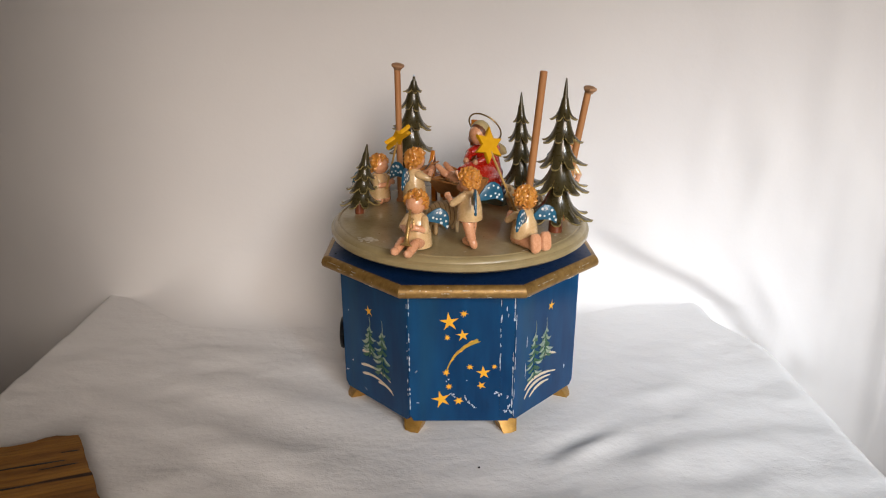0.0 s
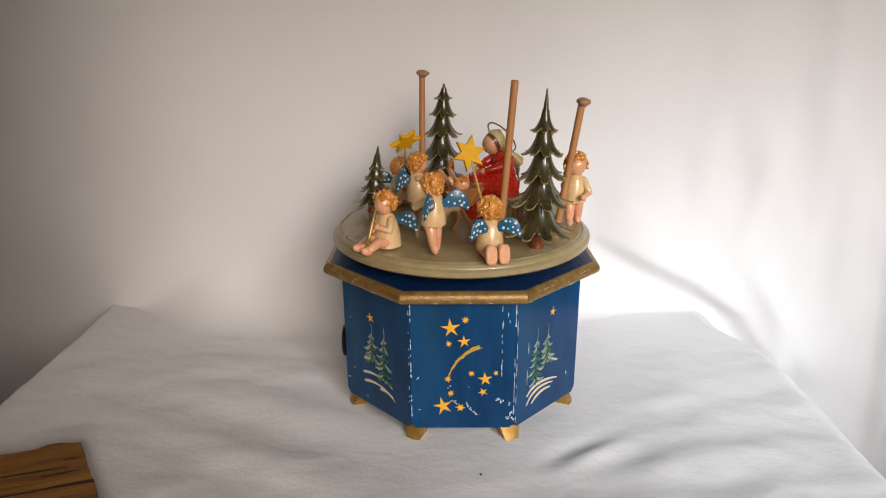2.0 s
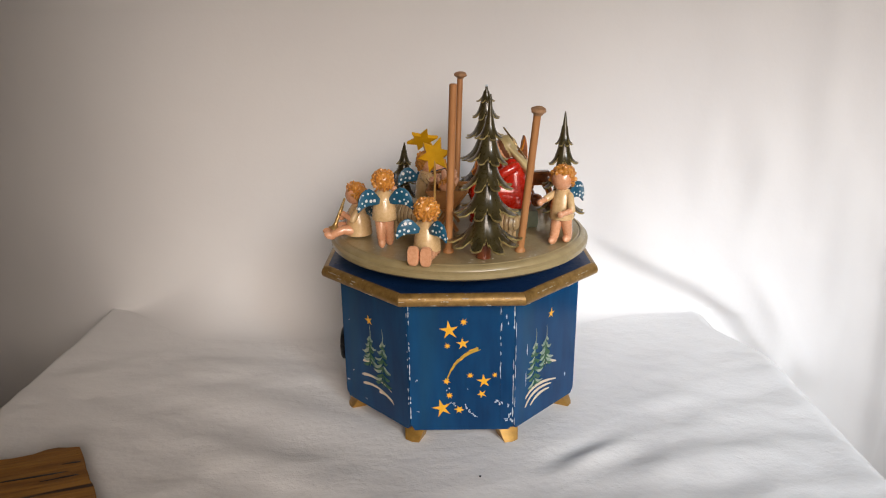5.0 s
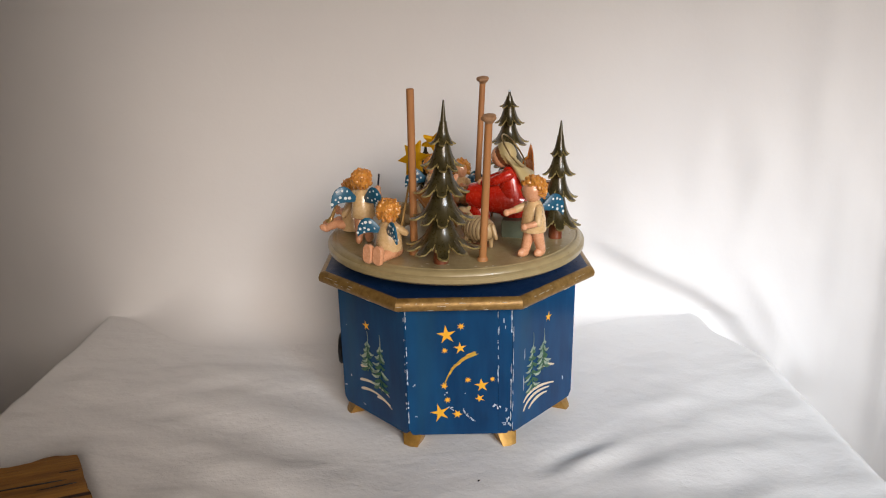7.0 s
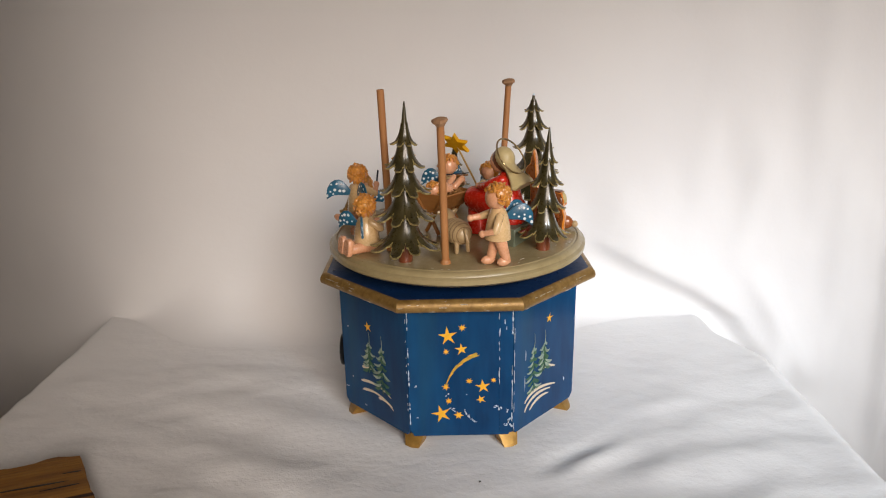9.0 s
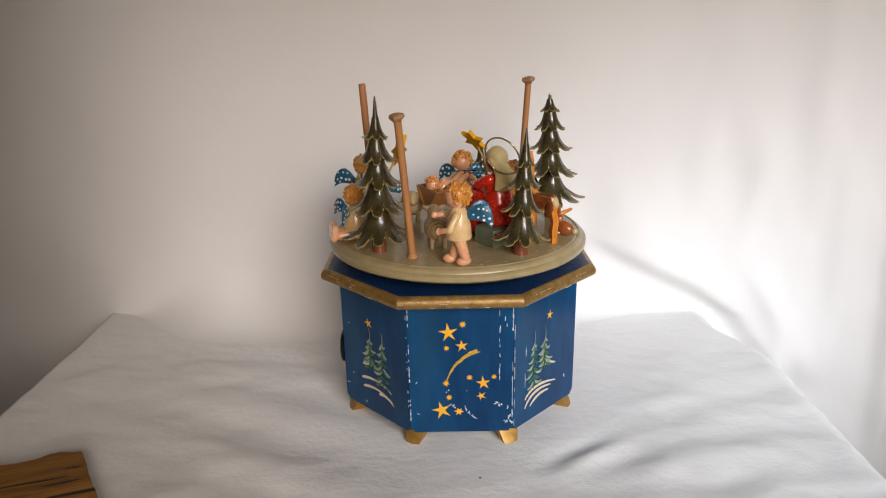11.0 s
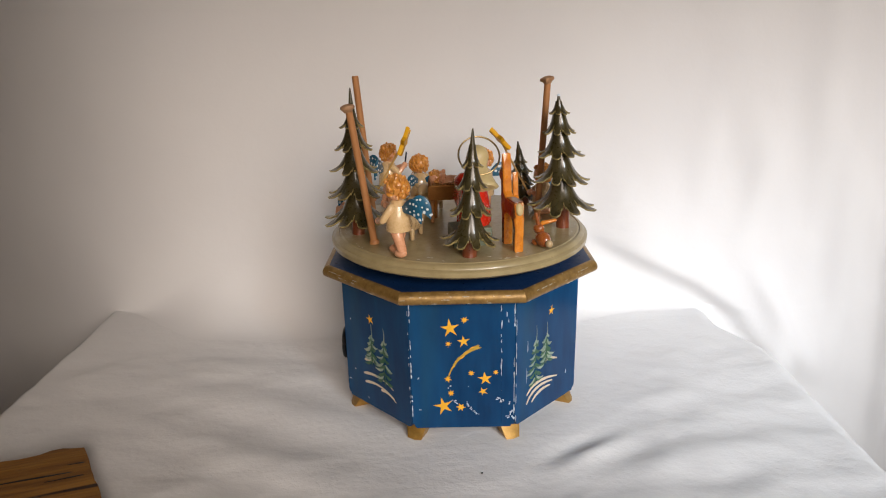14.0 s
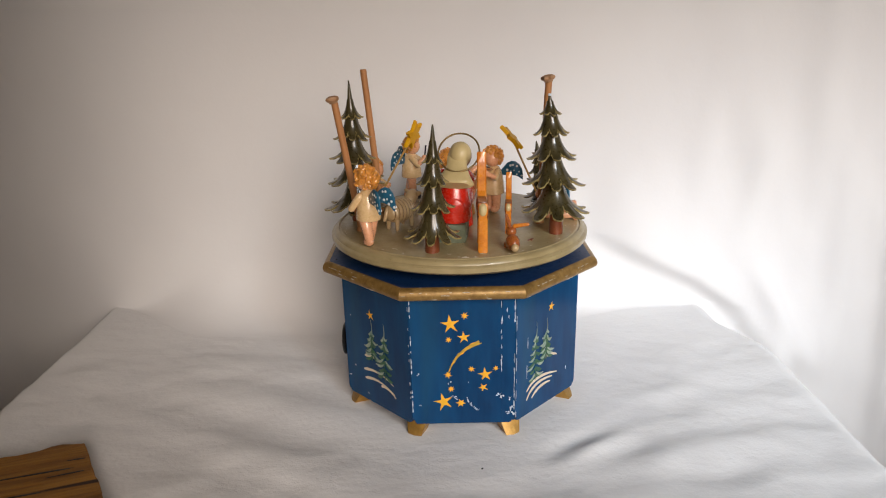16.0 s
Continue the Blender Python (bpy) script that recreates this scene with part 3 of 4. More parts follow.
# bottom board, top board and the gilt rim
R_RIM = 0.093


def octagon(r, z0, z1, mat, sh, r2=None):
    vs = [(q * math.cos(radians(-112.5 + 45 * k)), q * math.sin(radians(-112.5 + 45 * k)), z) for z, q in ((z0, r), (z1, r2 or r)) for k in range(8)]
    fs = [(k, (k + 1) % 8, 8 + (k + 1) % 8, 8 + k) for k in range(8)] + [tuple(range(7, -1, -1)), tuple(range(8, 16))]
    return sh.put(vs, fs, mat)


part("bottom_board", octagon(R_BODY - 0.008, Z_LOW + 0.003, Z_LOW + 0.008, "blue_dark", Shape()), music_box)
part("top_board", octagon(R_RIM - 0.0045, 0.0952, 0.1016, "blue_dark", Shape(), R_RIM - 0.0045), music_box, "dark blue painted top board")
AR, HR = R_RIM * math.cos(math.pi / 8), R_RIM * math.sin(math.pi / 8)
for k in range(8):
    # half-round moulding, mitred at both ends
    prof = [(-0.007, 0.0946), (-0.0014, 0.0946), (-0.0002, 0.0956), (0.0002, 0.0976), (-0.0004, 0.0996), (-0.0018, 0.1012), (-0.0036, 0.1016), (-0.007, 0.1014)]
    vs, fs = [], []
    for end in (-1, 1):
        for o, z in prof:
            vs.append((end * ((AR + o) * math.tan(math.pi / 8) - 0.0001), z, o))
    n = len(prof)
    fs = [(i, (i + 1) % n, n + (i + 1) % n, n + i) for i in range(n)] + [tuple(range(n)), tuple(range(2 * n - 1, n - 1, -1))]
    ob = part("rim_moulding", Shape().put(vs, fs, "gilt"), music_box, "worn gilt rim moulding")
    a = radians(-90 + 45 * k)
    ob.matrix_basis = face_pose(k, AR - APO)

    if k in (0, 1, 7):
        rnd = random.Random(30 + k)
        sh = Shape()
        for i in range(15):
            n = 7
            x, z = rnd.uniform(-HR + 0.002, HR - 0.002), rnd.choice((0.0957, 0.0996, 0.0996, 0.098))
            w, h = rnd.uniform(0.0004, 0.0022), rnd.uniform(0.00015, 0.0004)
            out = [(w * rnd.uniform(0.6, 1.2) * math.cos(2 * math.pi * j / n), h * rnd.uniform(0.6, 1.2) * math.sin(2 * math.pi * j / n)) for j in range(n)]
            sh.slab(out, 0.00012, "chalk", Matrix.Translation((x, z, 0.00012 if z < 0.099 else -0.00035)), 0.05)
        tagged(part("scuff", sh, ob, "pale scuffs on the gilt edge"), kind="stuff")

# feet under the corners
sh = Shape()
vs = []
for z, (x0, x1, w) in ((0.0, (-0.004, 0.0062, 0.0044)), (0.0055, (-0.007, 0.0034, 0.0058)), (0.0122, (-0.011, -0.0005, 0.0076))):
    vs += [(x0, -w, z), (x1, -w, z), (x1 + 0.001, 0, z), (x1, w, z), (x0, w, z)]
fs = [tuple(range(4, -1, -1)), tuple(range(10, 15))] + [(j * 5 + i, j * 5 + (i + 1) % 5, j * 5 + 5 + (i + 1) % 5, j * 5 + 5 + i) for j in range(2) for i in range(5)]
sh.put(vs, fs, "foot_gold")
foot_mesh = sh.mesh("foot")
for k in range(8):
    a = -112.5 + 45 * k
    ob = new("foot", foot_mesh)
    ob.parent = music_box
    ob.matrix_basis = pose(0.0735 * math.cos(radians(a)), 0.0735 * math.sin(radians(a)), 0, 0, 0, a)
    tagged(ob, "small splayed gold-painted foot")

# winding handle on the far left side
sh = Shape()
sh.tube([(0.0, 0.0095 * math.sin(2 * math.pi * i / 24), 0.0095 * math.cos(2 * math.pi * i / 24)) for i in range(24)], 0.0016, "iron_black", 8, True)
sh.rod((0, 0, 0.0), (0.008, 0, 0), 0.003, "iron_black")
key = part("winding_key", sh, music_box, "black iron winding ring")
key.matrix_basis = pose(-APO - 0.0042, -0.004, 0.034)

# ---------------------------------------------------------------- the turning disc
CENTRE = Vector((0.0004, -0.0002, 0.1176))
TILT = pose(0, 0, 0, 0.53, 0.03, 0)
TURN = (-0.0, -4.97, -9.92, -14.64, -19.32, -24.39, -29.28, -34.07, -39.21, -44.03, -48.86, -53.69, -58.51, -63.34, -68.18, -73.11, -77.8, -82.47, -87.44, -91.88, -96.32, -100.75, -105.19, -109.62, -114.85, -119.86, -124.52, -128.97, -133.66, -138.4, -142.85, -147.46, -152.31)
TURN_TIMES = [0.5 * i for i in range(33)]
turning = []


def on_disc(ob, x, y, heading=0.0, z=0.0):
    turning.append((ob, pose(x, y, z, 0, 0, heading)))
    return ob


R_DISC = 0.0838
disc_thing = tagged(new("turntable"), "round olive-cream painted wooden turntable with moulded edge", "turntable")
sh = Shape()
prof = [(0.070, -0.0087), (R_DISC - 0.002, -0.0084), (R_DISC, -0.0068), (R_DISC + 0.0001, -0.0042), (R_DISC - 0.0009, -0.0031), (R_DISC - 0.0016, -0.0029), (R_DISC - 0.0020, -0.0018), (R_DISC - 0.0034, -0.0006), (R_DISC - 0.0046, -0.0003), (R_DISC - 0.0051, -0.0009), (R_DISC - 0.0056, -0.0008), (R_DISC - 0.0062, -0.0001), (R_DISC - 0.0085, 0.0), (0.03, 0.0)]
sh.lathe(prof, "disc_paint", None, 128)
part("plate", sh, disc_thing)
# the hub's dark colour carries the shade beneath the plate
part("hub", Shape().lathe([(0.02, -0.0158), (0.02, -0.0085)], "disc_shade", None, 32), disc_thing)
rnd = random.Random(3)
sh = Shape()
for i in range(26):
    n = 8
    a, b = rnd.gauss(0, 0.0032), rnd.gauss(0, 0.0022)
    out = [((0.0008 + 0.0012 * rnd.random()) * math.cos(2 * math.pi * j / n), (0.0006 + 0.0008 * rnd.random()) * math.sin(2 * math.pi * j / n)) for j in range(n)]
    sh.slab(out, 0.00015 + 0.0000004 * i, "chalk", Matrix.Translation((-0.0545 + a, -0.0488 + b, 0.0)), 0.1)
part("scuffed_patch", sh, disc_thing, "pale scuffed patch in the paint")
sh = Shape()
for i, (a, b, w) in enumerate(((-0.0161, 0.0607, 0.0011), (-0.0140, 0.0612, 0.0009), (-0.0152, 0.0622, 0.0007), (-0.0175, 0.0600, 0.0006))):
    n = 7
    out = [(w * rnd.uniform(0.6, 1.3) * math.cos(2 * math.pi * j / n), w * rnd.uniform(0.4, 0.9) * math.sin(2 * math.pi * j / n)) for j in range(n)]
    sh.slab(out, 0.0006, "trunk_red", Matrix.Translation((a, b, -0.0001)), 0.15)
part("glue_mark", sh, disc_thing, "brown remnants where a piece broke off")
sh = Shape()
rnd = random.Random(41)
for i in range(46):
    a, q = rnd.uniform(0, 2 * math.pi), R_DISC - rnd.choice((0.0078, 0.0090, 0.0135))
    out = [(rnd.uniform(0.5, 1.0) * 0.0012 * math.cos(2 * math.pi * j / 7), rnd.uniform(0.5, 1.0) * 0.0004 * math.sin(2 * math.pi * j / 7)) for j in range(7)]
    sh.slab(out, 0.0002, "chalk", pose(q * math.cos(a), q * math.sin(a), -0.00008, 0, 0, math.degrees(a) + 90 + rnd.uniform(-12, 12)), 0.1)
tagged(part("edge_fleck", sh, disc_thing, "pale worn flecks along the edge"), kind="stuff")
on_disc(disc_thing, 0, 0)

# ---------------------------------------------------------------- posts
def post(x, y, top, cap, label):
    ob = tagged(new("wooden_post"), label, "post", "posts on the turntable")
    tx, ty, tz = top[0] - x, top[1] - y, top[2]
    k = (tz - 0.003) / tz if cap else 1.0
    sh = Shape().rod((0, 0, 0), (tx * k, ty * k, tz * k), 0.0022, "post_wood", 14, 0.0021)
    part("rod", sh, ob)
    part("collar", Shape().lathe([(0.0031, 0), (0.0031, 0.0012), (0.0026, 0.0022)], "post_wood", None, 14), ob)
    if cap:
        rnd = random.Random(int(abs(x) * 1e5))
        wob = [1 + rnd.uniform(-0.2, 0.22) for _ in range(14)]
        sh = Shape().lathe([(0.0024, -0.0038), (0.0028, -0.0028), (0.0036, -0.0021), (0.0040, -0.0012), (0.0036, -0.0001), (0.002, 0.0006)], "cap_wood", Matrix.Translation((tx + 0.0007, ty - 0.0003, tz)) @ pose(0, 0, 0, 6, 9, 0), 14,
                           lambda a, j: wob[int(a / (2 * math.pi) * 14 + 0.5) % 14] if j in (2, 3, 4) else 1.0)
        part("cap", sh, ob, "rough flat mushroom-shaped cap")
    on_disc(ob, x, y)


post(-0.0405, 0.0342, (-0.0413, 0.0395, 0.093), True, "upright reddish wooden rod with rough mushroom-shaped cap")
post(0.0372, -0.0424, (0.0446, -0.0445, 0.0965), False, "leaning plain reddish wooden rod without a cap")
post(0.0647, -0.0108, (0.0768, -0.0129, 0.084), True, "leaning reddish wooden rod with rough flat cap")


# ---------------------------------------------------------------- carved firs
def tier(z_tip, r_tip, z_up, r_up, n, seed):
    """One carved whorl: a bell-shaped skirt cut by notches into drooping pointed boughs with pale cut edges."""
    rnd = random.Random(seed)
    per = 12
    k = n * per
    h = z_up - z_tip
    reach = [rnd.uniform(0.94, 1.08) for _ in range(n)]
    sag = [rnd.uniform(-0.05, 0.07) for _ in range(n)]
    cut = [rnd.uniform(0.32, 0.50) for _ in range(n + 1)]
    cut[n] = cut[0]
    skew = [rnd.uniform(-0.1, 0.1) for _ in range(n)]
    levels = [i / 8 for i in range(8)] + [0.955]

    def at(i, s, inset):
        lobe, f = divmod(i, per)
        f = f / per
        b = 1 - abs(f - 0.5) * 2
        depth = cut[lobe] + (cut[lobe + 1] - cut[lobe]) * f
        # where the bough ends: far down at its tip, high up in the notch, with a small step beside the tip
        end = 1 - depth * (1 - min(1.0, 1.1 * b ** 0.62)) ** 1.1 - (0.10 if 0.3 < b < 0.45 else 0.0)
        e = s * end
        a = 2 * math.pi * (i + per * skew[lobe] * b * e * e) / k
        flare = 0.40 * e + 0.60 * e ** 2.8
        r = r_up + (r_tip * (1 + (reach[lobe] - 1) * e) - r_up) * flare
        # each bough is a little rounded across
        r *= 1 - 0.10 * (1 - b) ** 2 * e ** 2
        z = z_up - h * (1.18 * e - 0.18 * e ** 4) + h * sag[lobe] * e ** 2 + 0.07 * h * e ** 7
        return ((r - inset) * math.cos(a), (r - inset) * math.sin(a), z)

    rings = len(levels)
    vs = [at(i, s, 0.0) for s in levels for i in range(k)]
    vs += [at(i, 1.0, 0.0) for i in range(k)]
    for i in range(k):
        x, y, z = at(i, 1.0, 0.0006)
        vs.append((x, y, z - 0.0008))
    for i in range(k):
        x, y, z = at(i, 0.93, 0.0016)
        vs.append((x, y, z - 0.0004))
    for i in range(k):
        a = 2 * math.pi * i / k
        vs.append((r_up * 0.5 * math.cos(a), r_up * 0.5 * math.sin(a), z_up - 0.30 * h))
    sh = Shape()
    green, edge = [], []
    for j in range(rings + 3):
        for i in range(k):
            i2 = (i + 1) % k
            q = (j * k + i, j * k + i2, (j + 1) * k + i2, (j + 1) * k + i)
            (edge if j in (rings - 1, rings, rings + 1) else green).append(q)
    sh.put(vs, green, "fir_green")
    sh.m += [sh.slot("fir_edge")] * len(edge)
    sh.f += edge
    return sh


def fir(x, y, lean, top, tiers, label, broken=False, n=11):
    ob = tagged(new("fir_tree"), label, "fir tree", "carved firs on the turntable")
    r0 = 0.0042 if top > 0.06 else 0.003
    part("trunk", Shape().lathe([(r0, 0), (r0 * 1.02, 0.002), (r0 * 0.9, tiers[-1][0] + 0.012)], "trunk_red", None, 16), ob, "reddish-brown turned trunk")
    m = Matrix.Shear("XY", 4, (lean[0] / top, lean[1] / top))
    for i, (z, r) in enumerate(tiers):
        up = tiers[i - 1][0] + 0.0015 if i else z + min(0.011, 0.55 * (top - z))
        ru = 0.0019 if i == 0 else 0.0016 + 0.16 * r
        sh = tier(z, r, up + 0.0015, ru, max(7, n - 4 + (i + 1) // 2), int(x * 1e4) * 7 + i)
        sh.v = [tuple(m @ Vector(q)) for q in sh.v]
        part("bough_tier", sh, ob)
    z0 = tiers[0][0] + min(0.009, 0.5 * (top - tiers[0][0]))
    prof = [(0.0024, z0 - 0.004), (0.0020, z0), (0.0015, z0 + (top - z0) * 0.3), (0.0010, z0 + (top - z0) * 0.65), (0.0008 if broken else 0.0004, top)]
    sh = Shape().lathe(prof, "fir_green", None, 12)
    if broken:
        sh.lathe([(0.001, top - 0.0004), (0.0007, top + 0.0008)], "chip", None, 8)
    sh.v = [tuple(m @ Vector(q)) for q in sh.v]
    part("tip", sh, ob)
    on_disc(ob, x, y)


fir(0.0578, -0.0338, (0.002, 0.0024), 0.0914, ((0.0675, 0.0078), (0.0545, 0.0118), (0.0405, 0.0152), (0.0255, 0.0186), (0.0075, 0.0212)), "tall carved fir, dark green lacquer with pale bough edges, long spike")
fir(-0.0365, 0.0575, (0.0058, -0.0025), 0.0838, ((0.0728, 0.0070), (0.0608, 0.0108), (0.0462, 0.0150), (0.030, 0.0184), (0.0125, 0.0222)), "tall carved fir, dark green lacquer with a broken tip", True)
fir(0.0448, 0.0492, (-0.001, 0.0021), 0.0731, ((0.0515, 0.0062), (0.0395, 0.0098), (0.0245, 0.0125), (0.008, 0.0165)), "medium carved fir, dark green lacquer, slender spike")
fir(-0.0664, 0.0045, (0.0070, -0.0019), 0.0466, ((0.0305, 0.0056), (0.0240, 0.0082), (0.0160, 0.0108), (0.006, 0.0136)), "small carved fir, dark green lacquer with pale bough edges", n=10)


# ---------------------------------------------------------------- figurines
def curls(sh, c, r, seed, face=0.55, mat="hair"):
    """A cap of small carved curls over a head that looks along +x."""
    rnd = random.Random(seed)
    sh.ball(Vector(c) + Vector((-0.12 * r, 0, 0.10 * r)), (r * 0.97, r * 1.0, r * 1.0), mat, (0, 0, 0), 16)
    n = 110
    for i in range(n):
        z = 1 - 1.72 * (i + 0.5) / n
        a = i * 2.39996 + rnd.uniform(-0.25, 0.25)
        q = math.sqrt(max(0, 1 - z * z))
        d = Vector((q * math.cos(a), q * math.sin(a), z))
        if d.x > face and d.z < 0.5 or d.z < -0.45 and d.x > -0.1 or d.x > 0.3 and d.z < -0.1:
            continue
        k = r * rnd.uniform(0.17, 0.27)
        sh.ball(Vector(c) + d * r * rnd.uniform(0.98, 1.10), (k * 1.3, k, k * 0.55), mat, (rnd.uniform(0, 180), rnd.uniform(0, 180), rnd.uniform(0, 180)), 8)


def wing(sh, root, turn, lift, span=0.0125):
    """A thick blue wing, round above and drawn down to a point outside, with white dots on both faces."""
    half = [(-0.04, -0.10), (0.20, -0.20), (0.45, -0.27), (0.66, -0.36), (0.80, -0.48), (0.93, -0.66), (1.02, -0.42), (1.06, -0.12), (1.0, 0.14), (0.86, 0.33), (0.66, 0.42), (0.44, 0.38), (0.22, 0.25), (-0.02, 0.10)]
    out = [(span * x, span * y) for x, y in half]
    m = Matrix.Translation(root) @ pose(0, 0, 0, 0, 0, turn) @ pose(0, 0, 0, 90, 0, 0) @ pose(0, 0, 0, 0, 0, lift)
    sh.slab(out, 0.0014, "wing_blue", m @ Matrix.Translation((0, 0, -0.0007)), 0.07)
    rnd = random.Random(int(turn * 10) + int(span * 1e5))
    for x, y in ((0.30, 0.02), (0.52, 0.24), (0.50, -0.10), (0.72, 0.20), (0.70, -0.08), (0.90, 0.06), (0.88, -0.24), (0.71, -0.30), (0.94, -0.47)):
        x, y, k = span * (x + rnd.uniform(-0.04, 0.04)), span * (y + rnd.uniform(-0.04, 0.04)), 0.00086 * rnd.uniform(0.65, 1.25)
        for z in (0.00068, -0.00068):
            sh.lathe([(k, -0.0002), (k * 0.8, 0.0002)], "white_dot", m @ Matrix.Translation((x, y, z)), 8)


def gown(sh, z0, z1, r0=0.0078, r1=0.0046, c=(0, 0)):
    h = z1 - z0
    prof = [(r0 * 0.86, z0), (r0 * 0.99, z0 + 0.0005), (r0, z0 + 0.0014), (r0 * 0.93, z0 + h * 0.4), ((r0 + r1) * 0.46, z0 + h * 0.75), (r1 * 0.85, z0 + h * 0.93), (r1 * 0.3, z1)]
    sh.lathe(prof, "gown", Matrix.Translation((c[0], c[1], 0)), 22)


def head(sh, c, r, seed, face=0.55):
    sh.ball(c, (r * 0.97, r * 0.95, r * 1.04), "skin", (0, 0, 0), 18)
    curls(sh, Vector(c) + Vector((-0.0006, 0, 0.0006)), r, seed, face)


def arm(sh, shoulder, elbow, wrist, sleeve=True):
    sh.limb(shoulder, elbow, 0.0024, 0.0021, "gown" if sleeve else "skin", 10)
    sh.limb(elbow, wrist, 0.0019, 0.0016, "skin", 10)
    sh.ball(wrist, 0.0021, "skin", (0, 0, 0), 10)


def figurine(name, sh, label, category, x, y, heading, group="", z=0.0):
    ob = thing(name, sh, label, category, group)
    return on_disc(ob, x, y, heading, z)


ANGELS = "little angel figurines"

# seated angel playing a horn
sh = Shape()
for s in (-1, 1):
    sh.limb((0.002, s * 0.0034, 0.0042), (0.0105, s * 0.0042, 0.0056), 0.0036, 0.003, "skin")
    sh.limb((0.0105, s * 0.0042, 0.0056), (0.0172, s * 0.0042, 0.0028), 0.003, 0.0024, "skin")
    sh.ball((0.0185, s * 0.0042, 0.0026), (0.0040, 0.0024, 0.0025), "skin", (0, -20, 0), 12)
gown(sh, 0.0008, 0.0215, 0.0084)
head(sh, (0.0016, 0, 0.0266), 0.0061, 11, 0.5)
arm(sh, (0.001, 0.0050, 0.0178), (0.0045, 0.0075, 0.0125), (0.0095, 0.0020, 0.0150))
arm(sh, (0.001, -0.0050, 0.0178), (0.0045, -0.0075, 0.0125), (0.0105, -0.0010, 0.0125))
sh.rod((0.0078, 0, 0.0245), (0.0140, 0.001, 0.0100), 0.0007, "trumpet_gold", 10, 0.0012)
horn_way = Vector((0.0062, 0.001, -0.0145)).to_track_quat("Z", "Y").to_matrix().to_4x4()
sh.lathe([(0.0011, 0), (0.0013, 0.0016), (0.0020, 0.0034), (0.0035, 0.0046), (0.0036, 0.0050), (0.0016, 0.0042)], "trumpet_gold", Matrix.Translation((0.0138, 0.001, 0.0104)) @ horn_way, 18)
sh.tube([Vector((0.0108, 0.0005, 0.0174)) + horn_way.to_3x3() @ Vector((0.0016 + 0.0012 * math.cos(a), 0, 0.0030 * math.sin(a))) for a in (2 * math.pi * i / 20 for i in range(20))], 0.0004, "trumpet_gold", 6, True)
wing(sh, (-0.0045, 0.003, 0.0165), 125, 4, 0.0125)
wing(sh, (-0.0045, -0.003, 0.0165), 235, 4, 0.0125)
figurine("angel_figurine", sh, "seated wooden angel figurine in cream gown playing a golden horn", "figurine", -0.0255, -0.0620, 243, ANGELS)

# stepping angel raising a small flute
sh = Shape()
sh.limb((0, -0.0022, 0.0175), (0.001, -0.0026, 0.0040), 0.0036, 0.0028, "skin")
sh.ball((0.0022, -0.0026, 0.0028), (0.0042, 0.0025, 0.0028), "skin", (0, 0, 0), 12)
sh.limb((0, 0.0024, 0.0175), (-0.0028, 0.0024, 0.0062), 0.0036, 0.0027, "skin")
sh.ball((-0.0036, 0.0024, 0.0044), (0.0026, 0.0024, 0.0040), "skin", (0, 30, 0), 12)
gown(sh, 0.0170, 0.0350, 0.0074)
head(sh, (0.0012, 0, 0.0396), 0.0057, 12)
arm(sh, (0.001, 0.0048, 0.0315), (0.0065, 0.0078, 0.0272), (0.0125, 0.0035, 0.0300))
arm(sh, (0.001, -0.0048, 0.0315), (0.0058, -0.0088, 0.0275), (0.0105, -0.0070, 0.0325))
sh.rod((0.0105, -0.0070, 0.0315), (0.0118, -0.0078, 0.0415), 0.0006, "dark_stick", 8)
wing(sh, (-0.0045, 0.0030, 0.0292), 122, 20, 0.0138)
wing(sh, (-0.0045, -0.0030, 0.0292), 238, 20, 0.0138)
figurine("angel_figurine", sh, "stepping wooden angel figurine with blue dotted wings and a dark baton", "figurine", 0.0040, -0.0632, 148, ANGELS)


def kneeling(seed):
    sh = Shape()
    for s in (-1, 1):
        sh.limb((0.003, s * 0.0034, 0.0036), (-0.0122, s * 0.0032, 0.0034), 0.0038, 0.0030, "skin")
        sole = [(0.0034 * math.copysign(abs(math.cos(a)) ** 0.6, math.cos(a)), 0.0056 * math.copysign(abs(math.sin(a)) ** 0.6, math.sin(a))) for a in (2 * math.pi * i / 20 for i in range(20))]
        sh.slab(sole, 0.0034, "skin", Matrix.Translation((-0.0162, s * 0.0037, 0.0056)) @ pose(0, 0, 0, 0, 8, 0) @ pose(0, 0, 0, 90, 0, 90), 0.16)
    gown(sh, 0.0045, 0.0222, 0.0080)
    head(sh, (0.0012, 0, 0.0271), 0.0061, seed)
    arm(sh, (0.001, 0.0050, 0.0185), (0.0055, 0.0078, 0.0145), (0.0095, 0.0030, 0.0165))
    arm(sh, (0.001, -0.0050, 0.0185), (0.0055, -0.0078, 0.0145), (0.0095, -0.0010, 0.0150))
    wing(sh, (-0.0045, 0.0028, 0.0170), 118, 18, 0.0122)
    wing(sh, (-0.0045, -0.0028, 0.0170), 242, 18, 0.0122)
    return sh


figurine("angel_figurine", kneeling(13), "kneeling wooden angel figurine with blue dotted wings, holding a star pole", "figurine", 0.0358, -0.0572, 123, ANGELS)
figurine("angel_figurine", kneeling(15), "kneeling wooden angel figurine beside the small fir, holding a star pole", "figurine", -0.0552, 0.0285, 322, ANGELS)


